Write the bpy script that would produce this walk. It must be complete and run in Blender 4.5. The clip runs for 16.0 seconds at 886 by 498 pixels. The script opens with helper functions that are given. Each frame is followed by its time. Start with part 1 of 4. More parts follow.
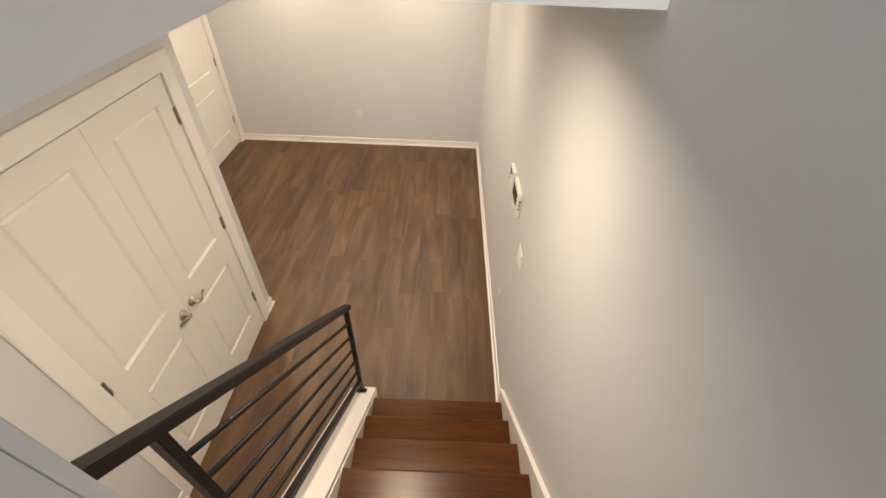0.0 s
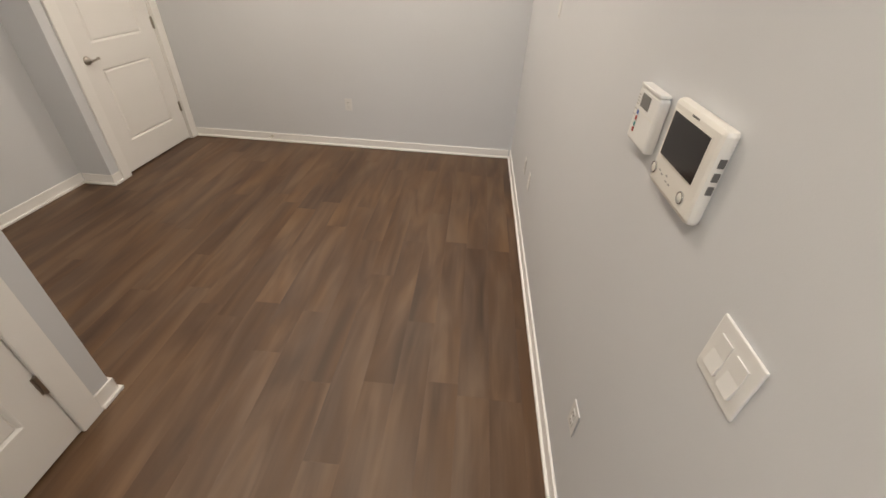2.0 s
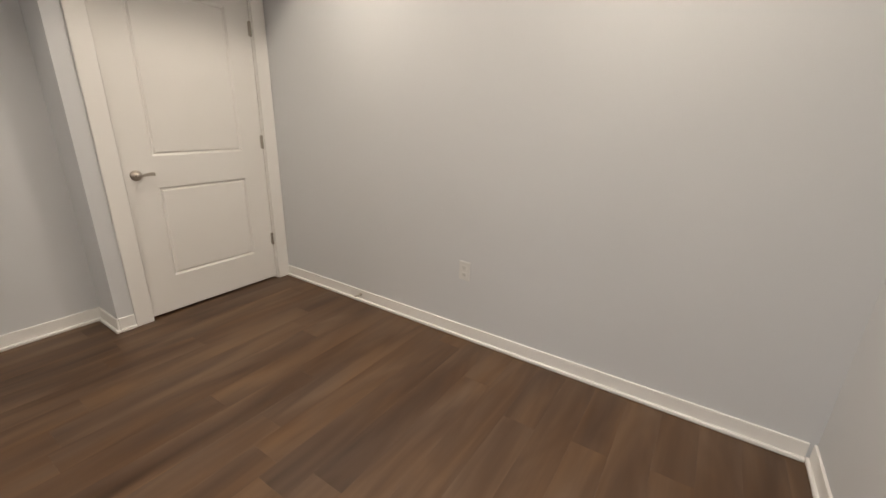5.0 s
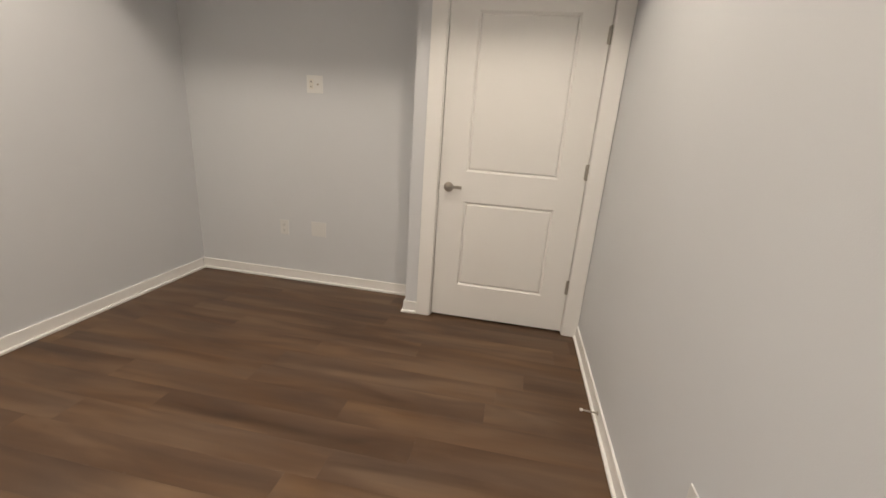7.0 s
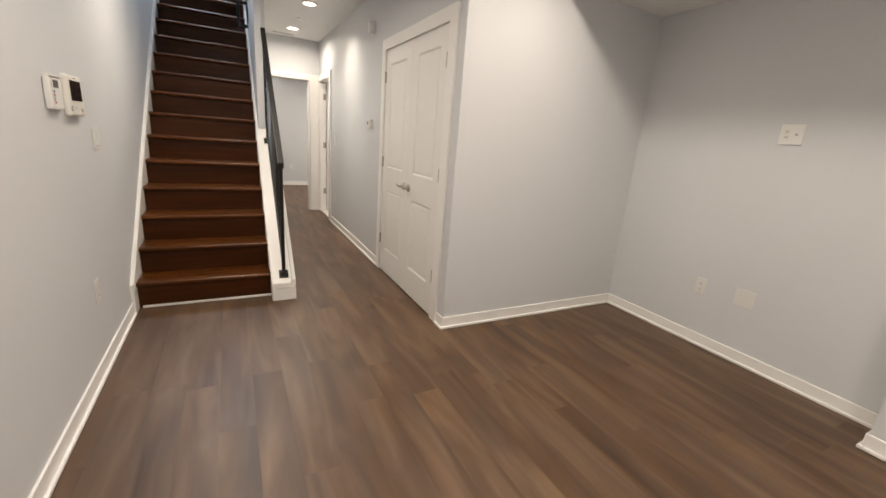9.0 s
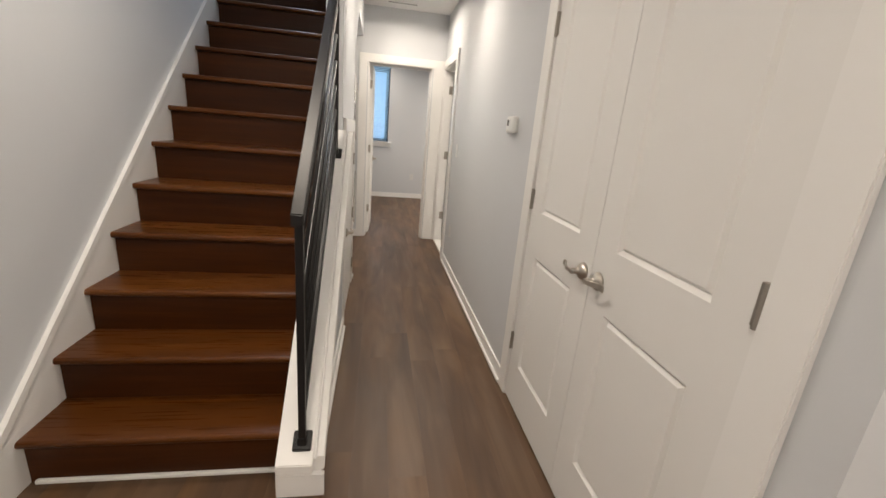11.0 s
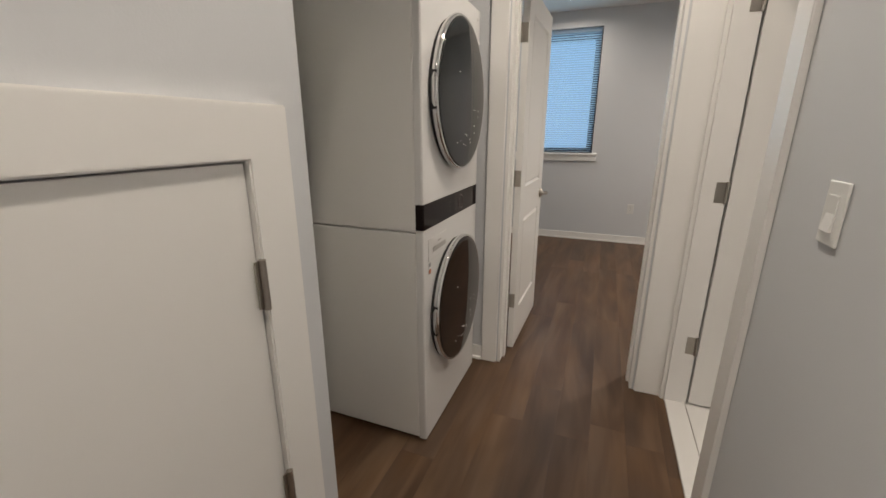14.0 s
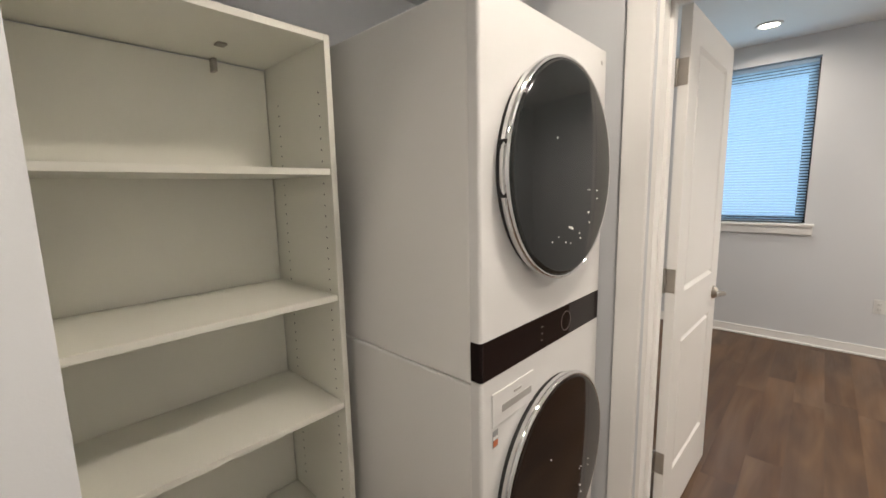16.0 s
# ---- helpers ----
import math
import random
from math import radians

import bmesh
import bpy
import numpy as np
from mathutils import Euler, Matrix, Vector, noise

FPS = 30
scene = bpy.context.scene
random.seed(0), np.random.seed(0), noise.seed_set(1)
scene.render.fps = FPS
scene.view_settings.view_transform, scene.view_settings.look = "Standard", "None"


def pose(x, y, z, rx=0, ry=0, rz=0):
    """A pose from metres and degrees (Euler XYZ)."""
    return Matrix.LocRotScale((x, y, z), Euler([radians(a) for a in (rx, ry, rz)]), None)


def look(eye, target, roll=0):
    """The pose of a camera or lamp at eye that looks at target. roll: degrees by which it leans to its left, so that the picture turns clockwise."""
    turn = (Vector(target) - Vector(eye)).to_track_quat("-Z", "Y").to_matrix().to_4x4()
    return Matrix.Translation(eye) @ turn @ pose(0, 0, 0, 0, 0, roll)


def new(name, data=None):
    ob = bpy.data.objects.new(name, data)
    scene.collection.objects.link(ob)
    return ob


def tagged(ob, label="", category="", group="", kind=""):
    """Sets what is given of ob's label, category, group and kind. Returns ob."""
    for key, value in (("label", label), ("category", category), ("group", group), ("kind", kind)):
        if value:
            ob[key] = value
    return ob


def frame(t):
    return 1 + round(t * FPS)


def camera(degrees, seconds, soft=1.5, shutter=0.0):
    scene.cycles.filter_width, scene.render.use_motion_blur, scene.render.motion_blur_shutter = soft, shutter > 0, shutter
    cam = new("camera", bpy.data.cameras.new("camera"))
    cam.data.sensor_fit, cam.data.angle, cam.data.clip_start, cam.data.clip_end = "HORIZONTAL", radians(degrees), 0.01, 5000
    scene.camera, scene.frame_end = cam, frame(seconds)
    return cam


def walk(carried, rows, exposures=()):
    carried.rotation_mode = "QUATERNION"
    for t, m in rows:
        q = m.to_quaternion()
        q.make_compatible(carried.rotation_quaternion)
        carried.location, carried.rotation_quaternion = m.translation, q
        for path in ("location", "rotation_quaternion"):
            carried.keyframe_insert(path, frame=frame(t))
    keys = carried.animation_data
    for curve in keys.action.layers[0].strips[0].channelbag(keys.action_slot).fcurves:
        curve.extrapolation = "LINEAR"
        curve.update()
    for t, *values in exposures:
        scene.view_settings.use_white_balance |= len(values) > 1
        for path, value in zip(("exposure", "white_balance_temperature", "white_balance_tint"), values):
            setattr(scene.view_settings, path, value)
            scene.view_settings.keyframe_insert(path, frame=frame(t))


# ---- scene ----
cam = camera(95.3, 16.0, 1.6)
PATH = [
    (0, (0.106, 0.444, 2.798), (0.113, 1.934, 1.464), 2.4),
    (0.5, (0.102, 0.803, 2.5), (0.083, 2.302, 1.176), 1.3),
    (0.8, (0.111, 1.008, 2.333), (0.092, 2.51, 1.013), 1.6),
    (1, (0.117, 1.153, 2.219), (0.083, 2.645, 0.888), 1.4),
    (1.5, (0.137, 1.475, 1.92), (0.085, 3.004, 0.633), 2.6),
    (2, (0.137, 1.757, 1.681), (0.052, 3.375, 0.508), 3.1),
    (2.5, (0.106, 1.992, 1.519), (-0.049, 3.738, 0.556), 2.5),
    (3, (0.074, 2.221, 1.381), (-0.146, 4.09, 0.705), 2.5),
    (3.5, (0.035, 2.493, 1.289), (-0.346, 4.374, 0.725), 3.2),
    (3.7, (0.029, 2.65, 1.279), (-0.443, 4.504, 0.694), 2.6),
    (6, (-0.072, 4.715, 1.323), (-1.689, 5.718, 0.708), 3.7),
    (6.5, (-0.201, 5.039, 1.302), (-2.064, 5.43, 0.691), 4.4),
    (7, (-0.241, 5.278, 1.296), (-2.126, 4.96, 0.71), 4.1),
    (7.5, (-0.203, 5.316, 1.334), (-1.908, 4.445, 0.756), 3.6),
    (8, (-0.122, 5.294, 1.332), (-1.56, 4.015, 0.787), 3.8),
    (8.5, (-0.066, 5.265, 1.342), (-1.214, 3.716, 0.81), 4.1),
    (9, (-0.085, 5.101, 1.325), (-0.993, 3.398, 0.8), 4.5),
    (9.2, (-0.087, 4.948, 1.343), (-0.931, 3.217, 0.803), 4.8),
    (11.3, (-0.736, 2.845, 1.34), (-1.0, 0.94, 0.792), 4.1),
    (11.5, (-0.782, 2.641, 1.345), (-1.003, 0.73, 0.799), 3.4),
    (12, (-0.875, 2.072, 1.346), (-0.971, 0.15, 0.8), 2.7),
    (12.5, (-0.984, 1.556, 1.338), (-0.932, -0.37, 0.801), 2.1),
    (13, (-0.983, 1.072, 1.326), (-0.752, -0.839, 0.785), 1.6),
    (13.5, (-0.957, 0.596, 1.324), (-0.509, -1.274, 0.775), 0.9),
    (14, (-0.972, 0.215, 1.333), (-0.271, -1.573, 0.772), 0.0),
    (14.5, (-0.909, -0.088, 1.314), (0.017, -1.772, 0.761), -0.9),
    (15, (-0.903, -0.255, 1.337), (0.216, -1.83, 0.821), -1.4),
    (15.5, (-0.914, -0.378, 1.367), (0.35, -1.868, 0.942), -1.6),
    (16, (-0.92, -0.425, 1.43), (0.436, -1.866, 1.141), -1.2),
]
EXPOSURES = [
    (0.0, 0.2, 8050, 12.5), (0.5, -0.09, 7050, 10.0), (1.0, -0.24, 6950, 10.0), (1.5, -0.2, 6900, 10.0), (2.5, -0.06, 6900, 10.0), (3.5, -0.12, 6900, 10.0), (6.0, -0.22, 6900, 10.0), (7.0, -0.1, 6900, 10.0),
    (9.0, 0.14, 6850, 10.0), (11.5, 0.03, 6720, 10.0), (12.0, 0.05, 6720, 10.0), (13.0, -0.15, 6680, 10.0), (13.5, -0.39, 6680, 10.0), (14.0, -0.43, 6680, 10.0), (14.5, -0.27, 6660, 10.0),
    (15.0, -0.05, 6660, 10.0), (15.5, 0.14, 6640, 10.0), (16.0, 0.15, 6630, 10.0),
]
walk(cam, [(t, look(eye, target, roll)) for t, eye, target, roll in PATH], EXPOSURES)

# ---- world, light ----
world = bpy.data.worlds.new("sky")
scene.world = world
world.use_nodes = True
wn = world.node_tree.nodes
sky = wn.new("ShaderNodeTexSky")
sky.sky_type, sky.sun_disc = "NISHITA", False
sky.sun_elevation, sky.sun_rotation = radians(25), radians(60)
world.node_tree.links.new(sky.outputs[0], wn["Background"].inputs[0])
wn["Background"].inputs[1].default_value = 0.12

WARM = (1.0, 0.89, 0.775)


def downlight_lamp(x, y, z, watts, spread=150, size=0.14):
    data = bpy.data.lights.new("downlight_glow", "AREA")
    data.shape, data.size, data.energy, data.color, data.spread = "DISK", size, watts, WARM, radians(spread)
    ob = new("downlight_glow", data)
    ob.matrix_world = pose(x, y, z - 0.02)


CEIL, BED_CEIL, SOFFIT = 2.615, 2.64, 2.35
ROOM_LAMPS = [(-1.78, 5.2), (-0.28, 5.2), (-1.78, 3.5), (-0.28, 3.5), (-0.12, 1.62)]
HALL_LAMPS = [(-0.92, 0.055), (-0.92, -1.284)]
for x, y in ROOM_LAMPS:
    downlight_lamp(x, y, CEIL, 14.0, 166 if y > 2 else 160)
for x, y in HALL_LAMPS:
    downlight_lamp(x, y, CEIL, 8.8 if y > -1 else 13.0, 126 if y > -1 else 164)
downlight_lamp(-0.5, -4.6, BED_CEIL, 8, 165)
# unseen second bedroom lamp, added to brighten the bedroom
downlight_lamp(-2.2, -3.4, BED_CEIL, 42, 165)
downlight_lamp(-2.4, -0.6, CEIL, 14)


# daylight through the upper window
data = bpy.data.lights.new("upper_window_light", "AREA")
data.shape, data.size, data.size_y, data.energy, data.color = "RECTANGLE", 0.65, 1.7, 74, (0.76, 0.86, 1.0)
new("upper_window_light", data).matrix_world = pose(0.12, -1.88, 3.7, 90, 0, 0)
# daylight through the bedroom window
data = bpy.data.lights.new("bedroom_window_light", "AREA")
data.shape, data.size, data.size_y, data.energy, data.color = "RECTANGLE", 0.84, 1.28, 9, (0.56, 0.85, 1.0)
new("bedroom_window_light", data).matrix_world = pose(-0.3575, -5.191, 1.77, 90, 0, 0)


# ---- materials ----
def material(name, colour, rough=0.5, metal=0.0, vary=0.04, scale=3.0, bump=0.0, bump_scale=200.0, spec=0.5):
    m = bpy.data.materials.new(name)
    m.use_nodes = True
    nt = m.node_tree
    b = nt.nodes["Principled BSDF"]
    b.inputs["Roughness"].default_value, b.inputs["Metallic"].default_value = rough, metal
    b.inputs["Specular IOR Level"].default_value = spec
    co = nt.nodes.new("ShaderNodeTexCoord")
    n1 = nt.nodes.new("ShaderNodeTexNoise")
    n1.inputs["Scale"].default_value, n1.inputs["Detail"].default_value = scale, 6
    nt.links.new(co.outputs["Object"], n1.inputs["Vector"])
    ramp = nt.nodes.new("ShaderNodeMix")
    ramp.data_type = "RGBA"
    ramp.inputs[6].default_value = (*[c * (1 - vary) for c in colour], 1)
    ramp.inputs[7].default_value = (*[min(1, c * (1 + vary)) for c in colour], 1)
    nt.links.new(n1.outputs["Fac"], ramp.inputs[0])
    nt.links.new(ramp.outputs[2], b.inputs["Base Color"])
    if bump:
        n2 = nt.nodes.new("ShaderNodeTexNoise")
        n2.inputs["Scale"].default_value, n2.inputs["Detail"].default_value = bump_scale, 3
        nt.links.new(co.outputs["Object"], n2.inputs["Vector"])
        bp = nt.nodes.new("ShaderNodeBump")
        bp.inputs["Strength"].default_value, bp.inputs["Distance"].default_value = bump, 0.002
        nt.links.new(n2.outputs["Fac"], bp.inputs["Height"])
        nt.links.new(bp.outputs[0], b.inputs["Normal"])
    return m


def wood(name, dark, mid, light, rough, axis, weights, tone_range=0.16, saturation=(0.85, 1.12), broad_scale=(8.0, 1.9), spec=0.5):
    """Stained boards: soft blotches, streaks and fine pores along axis (weights), tone by board."""
    m = bpy.data.materials.new(name)
    m.use_nodes = True
    nt = m.node_tree
    L = nt.links.new
    b = nt.nodes["Principled BSDF"]
    b.inputs["Specular IOR Level"].default_value = spec
    co = nt.nodes.new("ShaderNodeTexCoord")
    info = nt.nodes.new("ShaderNodeObjectInfo")
    shift = nt.nodes.new("ShaderNodeVectorMath")
    shift.operation = "SCALE"
    shift.inputs[0].default_value = (17.0, 31.0, 23.0)
    L(info.outputs["Random"], shift.inputs["Scale"])
    add = nt.nodes.new("ShaderNodeVectorMath")
    L(co.outputs["Object"], add.inputs[0])
    L(shift.outputs[0], add.inputs[1])

    def grain(across, along, detail, distort, offset=0.0):
        mp = nt.nodes.new("ShaderNodeMapping")
        s = [across] * 3
        s[axis] = along
        mp.inputs["Scale"].default_value = s
        mp.inputs["Location"].default_value = (offset, offset, offset)
        L(add.outputs[0], mp.inputs["Vector"])
        n = nt.nodes.new("ShaderNodeTexNoise")
        n.inputs["Scale"].default_value, n.inputs["Detail"].default_value, n.inputs["Distortion"].default_value = 1.0, detail, distort
        L(mp.outputs[0], n.inputs["Vector"])
        return n.outputs["Fac"]

    def weigh(value, weight, base):
        n = nt.nodes.new("ShaderNodeMath")
        n.operation = "MULTIPLY_ADD"
        L(value, n.inputs[0])
        n.inputs[1].default_value = weight
        if isinstance(base, float):
            n.inputs[2].default_value = base
        else:
            L(base, n.inputs[2])
        return n.outputs[0]

    broad = grain(broad_scale[0], broad_scale[1], 2.5, 0.7)
    streak = grain(26.0, 1.6, 3, 0.25, 3.7)
    fine = grain(120.0, 4.0, 3, 0.0, 8.1)
    A, B, C = weights
    t = weigh(info.outputs["Random"], tone_range, 0.5 - (A + B + C + tone_range) / 2)
    for value, weight in ((broad, A), (streak, B), (fine, C)):
        t = weigh(value, weight, t)
    ramp = nt.nodes.new("ShaderNodeValToRGB")
    ramp.color_ramp.elements[0].position, ramp.color_ramp.elements[0].color = 0.22, (*dark, 1)
    ramp.color_ramp.elements[1].position, ramp.color_ramp.elements[1].color = 0.82, (*light, 1)
    e = ramp.color_ramp.elements.new(0.5)
    e.color = (*mid, 1)
    L(t, ramp.inputs[0])
    hue = nt.nodes.new("ShaderNodeHueSaturation")
    sat = nt.nodes.new("ShaderNodeMapRange")
    sat.inputs["From Min"].default_value, sat.inputs["From Max"].default_value = 0.3, 0.7
    sat.inputs["To Min"].default_value, sat.inputs["To Max"].default_value = saturation
    L(grain(6.0, 1.5, 2, 0.3, 5.3), sat.inputs["Value"])
    L(sat.outputs[0], hue.inputs["Saturation"])
    L(ramp.outputs[0], hue.inputs["Color"])
    L(hue.outputs[0], b.inputs["Base Color"])
    rr = nt.nodes.new("ShaderNodeMapRange")
    rr.inputs["To Min"].default_value, rr.inputs["To Max"].default_value = rough - 0.06, rough + 0.1
    L(fine, rr.inputs["Value"])
    L(rr.outputs[0], b.inputs["Roughness"])
    bp = nt.nodes.new("ShaderNodeBump")
    bp.inputs["Strength"].default_value, bp.inputs["Distance"].default_value = 0.10, 0.001
    L(fine, bp.inputs["Height"])
    L(bp.outputs[0], b.inputs["Normal"])
    return m


def glow(name, colour, strength):
    m = bpy.data.materials.new(name)
    m.use_nodes = True
    b = m.node_tree.nodes["Principled BSDF"]
    b.inputs["Base Color"].default_value = (0.8, 0.8, 0.8, 1)
    b.inputs["Emission Color"].default_value = (*colour, 1)
    b.inputs["Emission Strength"].default_value = strength
    return m


PAINT = material("grey_wall_paint", (0.636, 0.653, 0.675), 0.60, vary=0.025, scale=2.2, bump=0.10, bump_scale=260, spec=0.3)
CEILPAINT = material("white_ceiling_paint", (0.78, 0.78, 0.77), 0.8, vary=0.02, bump=0.1, bump_scale=240, spec=0.2)
TRIM = material("white_semi_gloss_trim", (0.85, 0.842, 0.823), 0.34, vary=0.02, scale=5, bump=0.03, bump_scale=60)
DOORWHITE = material("white_door_enamel", (0.815, 0.806, 0.785), 0.38, vary=0.02, scale=4, bump=0.04, bump_scale=90)
PLANK = wood("brown_vinyl_plank", (0.043, 0.0208, 0.0102), (0.102, 0.0565, 0.0300), (0.186, 0.114, 0.0655), 0.43, 1, (0.90, 0.18, 0.08), 0.08, (0.90, 1.12), (7.0, 1.25), 0.5)
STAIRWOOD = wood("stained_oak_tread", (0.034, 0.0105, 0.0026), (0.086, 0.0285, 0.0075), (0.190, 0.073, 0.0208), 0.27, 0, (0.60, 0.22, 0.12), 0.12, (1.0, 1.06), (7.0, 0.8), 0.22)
# tread wood copied darker: the risers' shade is put into its colour
RISERWOOD = wood("shaded_riser", (0.022, 0.0066, 0.0019), (0.048, 0.0148, 0.0042), (0.095, 0.032, 0.0092), 0.34, 0, (0.40, 0.45, 0.20), 0.10, (0.98, 1.05), (5.0, 0.6), 0.16)
BLACK = material("black_powder_coat", (0.0105, 0.0098, 0.0100), 0.42, 0.0, vary=0.15, scale=30, bump=0.08, bump_scale=400, spec=0.34)
NICKEL = material("brushed_nickel", (0.50, 0.46, 0.41), 0.30, 1.0, vary=0.06, scale=40)
HINGEM = material("satin_nickel_hinge", (0.42, 0.39, 0.35), 0.38, 1.0, vary=0.08, scale=40)
PLATE = material("white_plastic", (0.79, 0.79, 0.775), 0.38, vary=0.015, scale=20)
OUTLETWHITE = material("white_outlet_plastic", (0.70, 0.70, 0.69), 0.42, vary=0.015, scale=20)
PLATEDARK = material("grey_slot", (0.12, 0.115, 0.11), 0.5)
CREAM = material("cream_plastic", (0.78, 0.76, 0.71), 0.35, vary=0.02, scale=20)
SCREEN = material("dark_lcd_screen", (0.018, 0.016, 0.016), 0.12)
LCDGREY = material("grey_lcd", (0.16, 0.16, 0.15), 0.2)
GRIPGREY = material("light_grey_plastic", (0.36, 0.35, 0.34), 0.4)
SHELFWHITE = material("white_melamine", (0.82, 0.815, 0.74), 0.42, vary=0.015, scale=6)
ENAMEL = material("white_appliance_enamel", (0.75, 0.75, 0.745), 0.26, vary=0.01, scale=6)
ENAMELSIDE = material("white_painted_steel", (0.80, 0.795, 0.78), 0.36, vary=0.02, scale=3, bump=0.05, bump_scale=300)
GLOSSBLACK = material("gloss_black_glass", (0.013, 0.008, 0.008), 0.06, spec=0.14)
SMOKE = material("smoked_door_glass", (0.016, 0.018, 0.018), 0.06, spec=0.35)
SMOKEBROWN = material("smoked_brown_door_glass", (0.014, 0.008, 0.006), 0.06, spec=0.3)
CHROME = material("chrome", (0.75, 0.75, 0.75), 0.08, 1.0, vary=0.02)
RUBBER = material("black_rubber", (0.02, 0.02, 0.02), 0.7)
TILE = material("white_stone_tile", (0.78, 0.77, 0.75), 0.25, vary=0.06, scale=5)
# white slats; the blue of the daylight is put into their base colour
BLIND = material("daylight_tinted_slat", (0.50, 0.62, 0.74), 0.5, vary=0.02)
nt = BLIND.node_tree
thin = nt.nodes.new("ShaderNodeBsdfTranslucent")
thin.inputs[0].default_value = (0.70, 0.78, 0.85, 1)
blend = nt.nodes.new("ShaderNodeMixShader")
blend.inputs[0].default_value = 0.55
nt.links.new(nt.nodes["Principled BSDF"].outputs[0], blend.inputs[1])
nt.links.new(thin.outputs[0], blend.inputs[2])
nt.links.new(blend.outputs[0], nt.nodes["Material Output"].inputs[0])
LAMPGLOW = glow("lamp_lens", (1.0, 0.90, 0.74), 18)
SKYGLOW = glow("daylight_behind_blind", (0.30, 0.60, 1.0), 0.85)


# ---- builders ----
def put_mesh(name, bm, mat, smooth=False):
    me = bpy.data.meshes.new(name)
    bm.normal_update()
    bm.to_mesh(me)
    bm.free()
    me.materials.append(mat)
    if smooth:
        for p in me.polygons:
            p.use_smooth = True
    return me


def part(name, bm, mat, parent=None, label="", smooth=False):
    ob = new(name, put_mesh(name, bm, mat, smooth))
    if parent is not None:
        ob.parent = parent
    return tagged(ob, label)


def thing(name, m, label, category, group="", kind=""):
    ob = new(name)
    ob.empty_display_size = 0.1
    ob.matrix_world = m
    return tagged(ob, label, category, group, kind)


def setting(name, bm, mat, label, category, m=None):
    ob = part(name, bm, mat)
    if m is not None:
        ob.matrix_world = m
    return tagged(ob, label, category, "", "structure")


def keep_world(ob, parent):
    ob.parent = parent
    ob.matrix_parent_inverse = parent.matrix_basis.inverted()
    return ob


def box(bm, x0, x1, y0, y1, z0, z1, bevel=0.0, seg=2):
    vs = [bm.verts.new((x, y, z)) for z in (z0, z1) for y in (y0, y1) for x in (x0, x1)]
    fs = [(0, 2, 3, 1), (4, 5, 7, 6), (0, 1, 5, 4), (2, 6, 7, 3), (0, 4, 6, 2), (1, 3, 7, 5)]
    faces = [bm.faces.new([vs[i] for i in f]) for f in fs]
    if bevel:
        edges = {e for f in faces for e in f.edges}
        bmesh.ops.bevel(bm, geom=list(edges), offset=bevel, segments=seg, profile=0.5, affect="EDGES", clamp_overlap=True)
    return bm


def boxes(*specs, bevel=0.0):
    bm = bmesh.new()
    for s in specs:
        box(bm, *s, bevel=bevel)
    return bm


def cyl(bm, p, axis, r, length, seg=20, r2=None):
    """A cylinder or cone from p along axis."""
    axis = Vector(axis).normalized()
    m = Matrix.Translation(Vector(p) + axis * length / 2) @ axis.to_track_quat("Z", "Y").to_matrix().to_4x4()
    bmesh.ops.create_cone(bm, cap_ends=True, segments=seg, radius1=r, radius2=r if r2 is None else r2, depth=length, matrix=m)
    return bm


def prism(bm, outline, axis, a, b):
    """Extrude a 2D outline (u, v) along axis from a to b. Axis x: u=y, v=z; axis y: u=x, v=z; axis z: u=x, v=y."""
    def at(u, v, w):
        return {0: (w, u, v), 1: (u, w, v), 2: (u, v, w)}[axis]
    lo = [bm.verts.new(at(u, v, a)) for u, v in outline]
    hi = [bm.verts.new(at(u, v, b)) for u, v in outline]
    n = len(outline)
    bm.faces.new(lo)
    bm.faces.new(hi[::-1])
    for i in range(n):
        bm.faces.new((lo[i], hi[i], hi[(i + 1) % n], lo[(i + 1) % n]))
    bmesh.ops.recalc_face_normals(bm, faces=bm.faces)
    return bm


def lathe(bm, profile, seg=40, centre=(0, 0, 0), axis="x"):
    """Turn a profile of (radius, along) about an axis through centre."""
    rings = []
    for r, h in profile:
        ring = []
        for k in range(seg):
            a = 2 * math.pi * k / seg
            c, s = r * math.cos(a), r * math.sin(a)
            v = {"x": (h, c, s), "y": (c, h, s), "z": (c, s, h)}[axis]
            ring.append(bm.verts.new(Vector(centre) + Vector(v)))
        rings.append(ring)
    for a, b in zip(rings, rings[1:]):
        for k in range(seg):
            bm.faces.new((a[k], a[(k + 1) % seg], b[(k + 1) % seg], b[k]))
    bm.faces.new(rings[0])
    bm.faces.new(rings[-1][::-1])
    bmesh.ops.recalc_face_normals(bm, faces=bm.faces)
    return bm


def tube(bm, points, radii, seg=12):
    """A round bar through points, with a radius (or two half axes) at each."""
    rings = []
    n = len(points)
    pts = [Vector(p) for p in points]
    for i, p in enumerate(pts):
        d = (pts[min(i + 1, n - 1)] - pts[max(i - 1, 0)]).normalized()
        side = d.cross(Vector((0, 0, 1))) if abs(d.z) < 0.95 else d.cross(Vector((0, 1, 0)))
        side.normalize()
        up = side.cross(d)
        ra, rb = radii[i] if isinstance(radii[i], tuple) else (radii[i], radii[i])
        rings.append([bm.verts.new(p + side * ra * math.cos(2 * math.pi * k / seg) + up * rb * math.sin(2 * math.pi * k / seg)) for k in range(seg)])
    for a, b in zip(rings, rings[1:]):
        for k in range(seg):
            bm.faces.new((a[k], a[(k + 1) % seg], b[(k + 1) % seg], b[k]))
    bm.faces.new(rings[0])
    bm.faces.new(rings[-1][::-1])
    bmesh.ops.recalc_face_normals(bm, faces=bm.faces)
    return bm


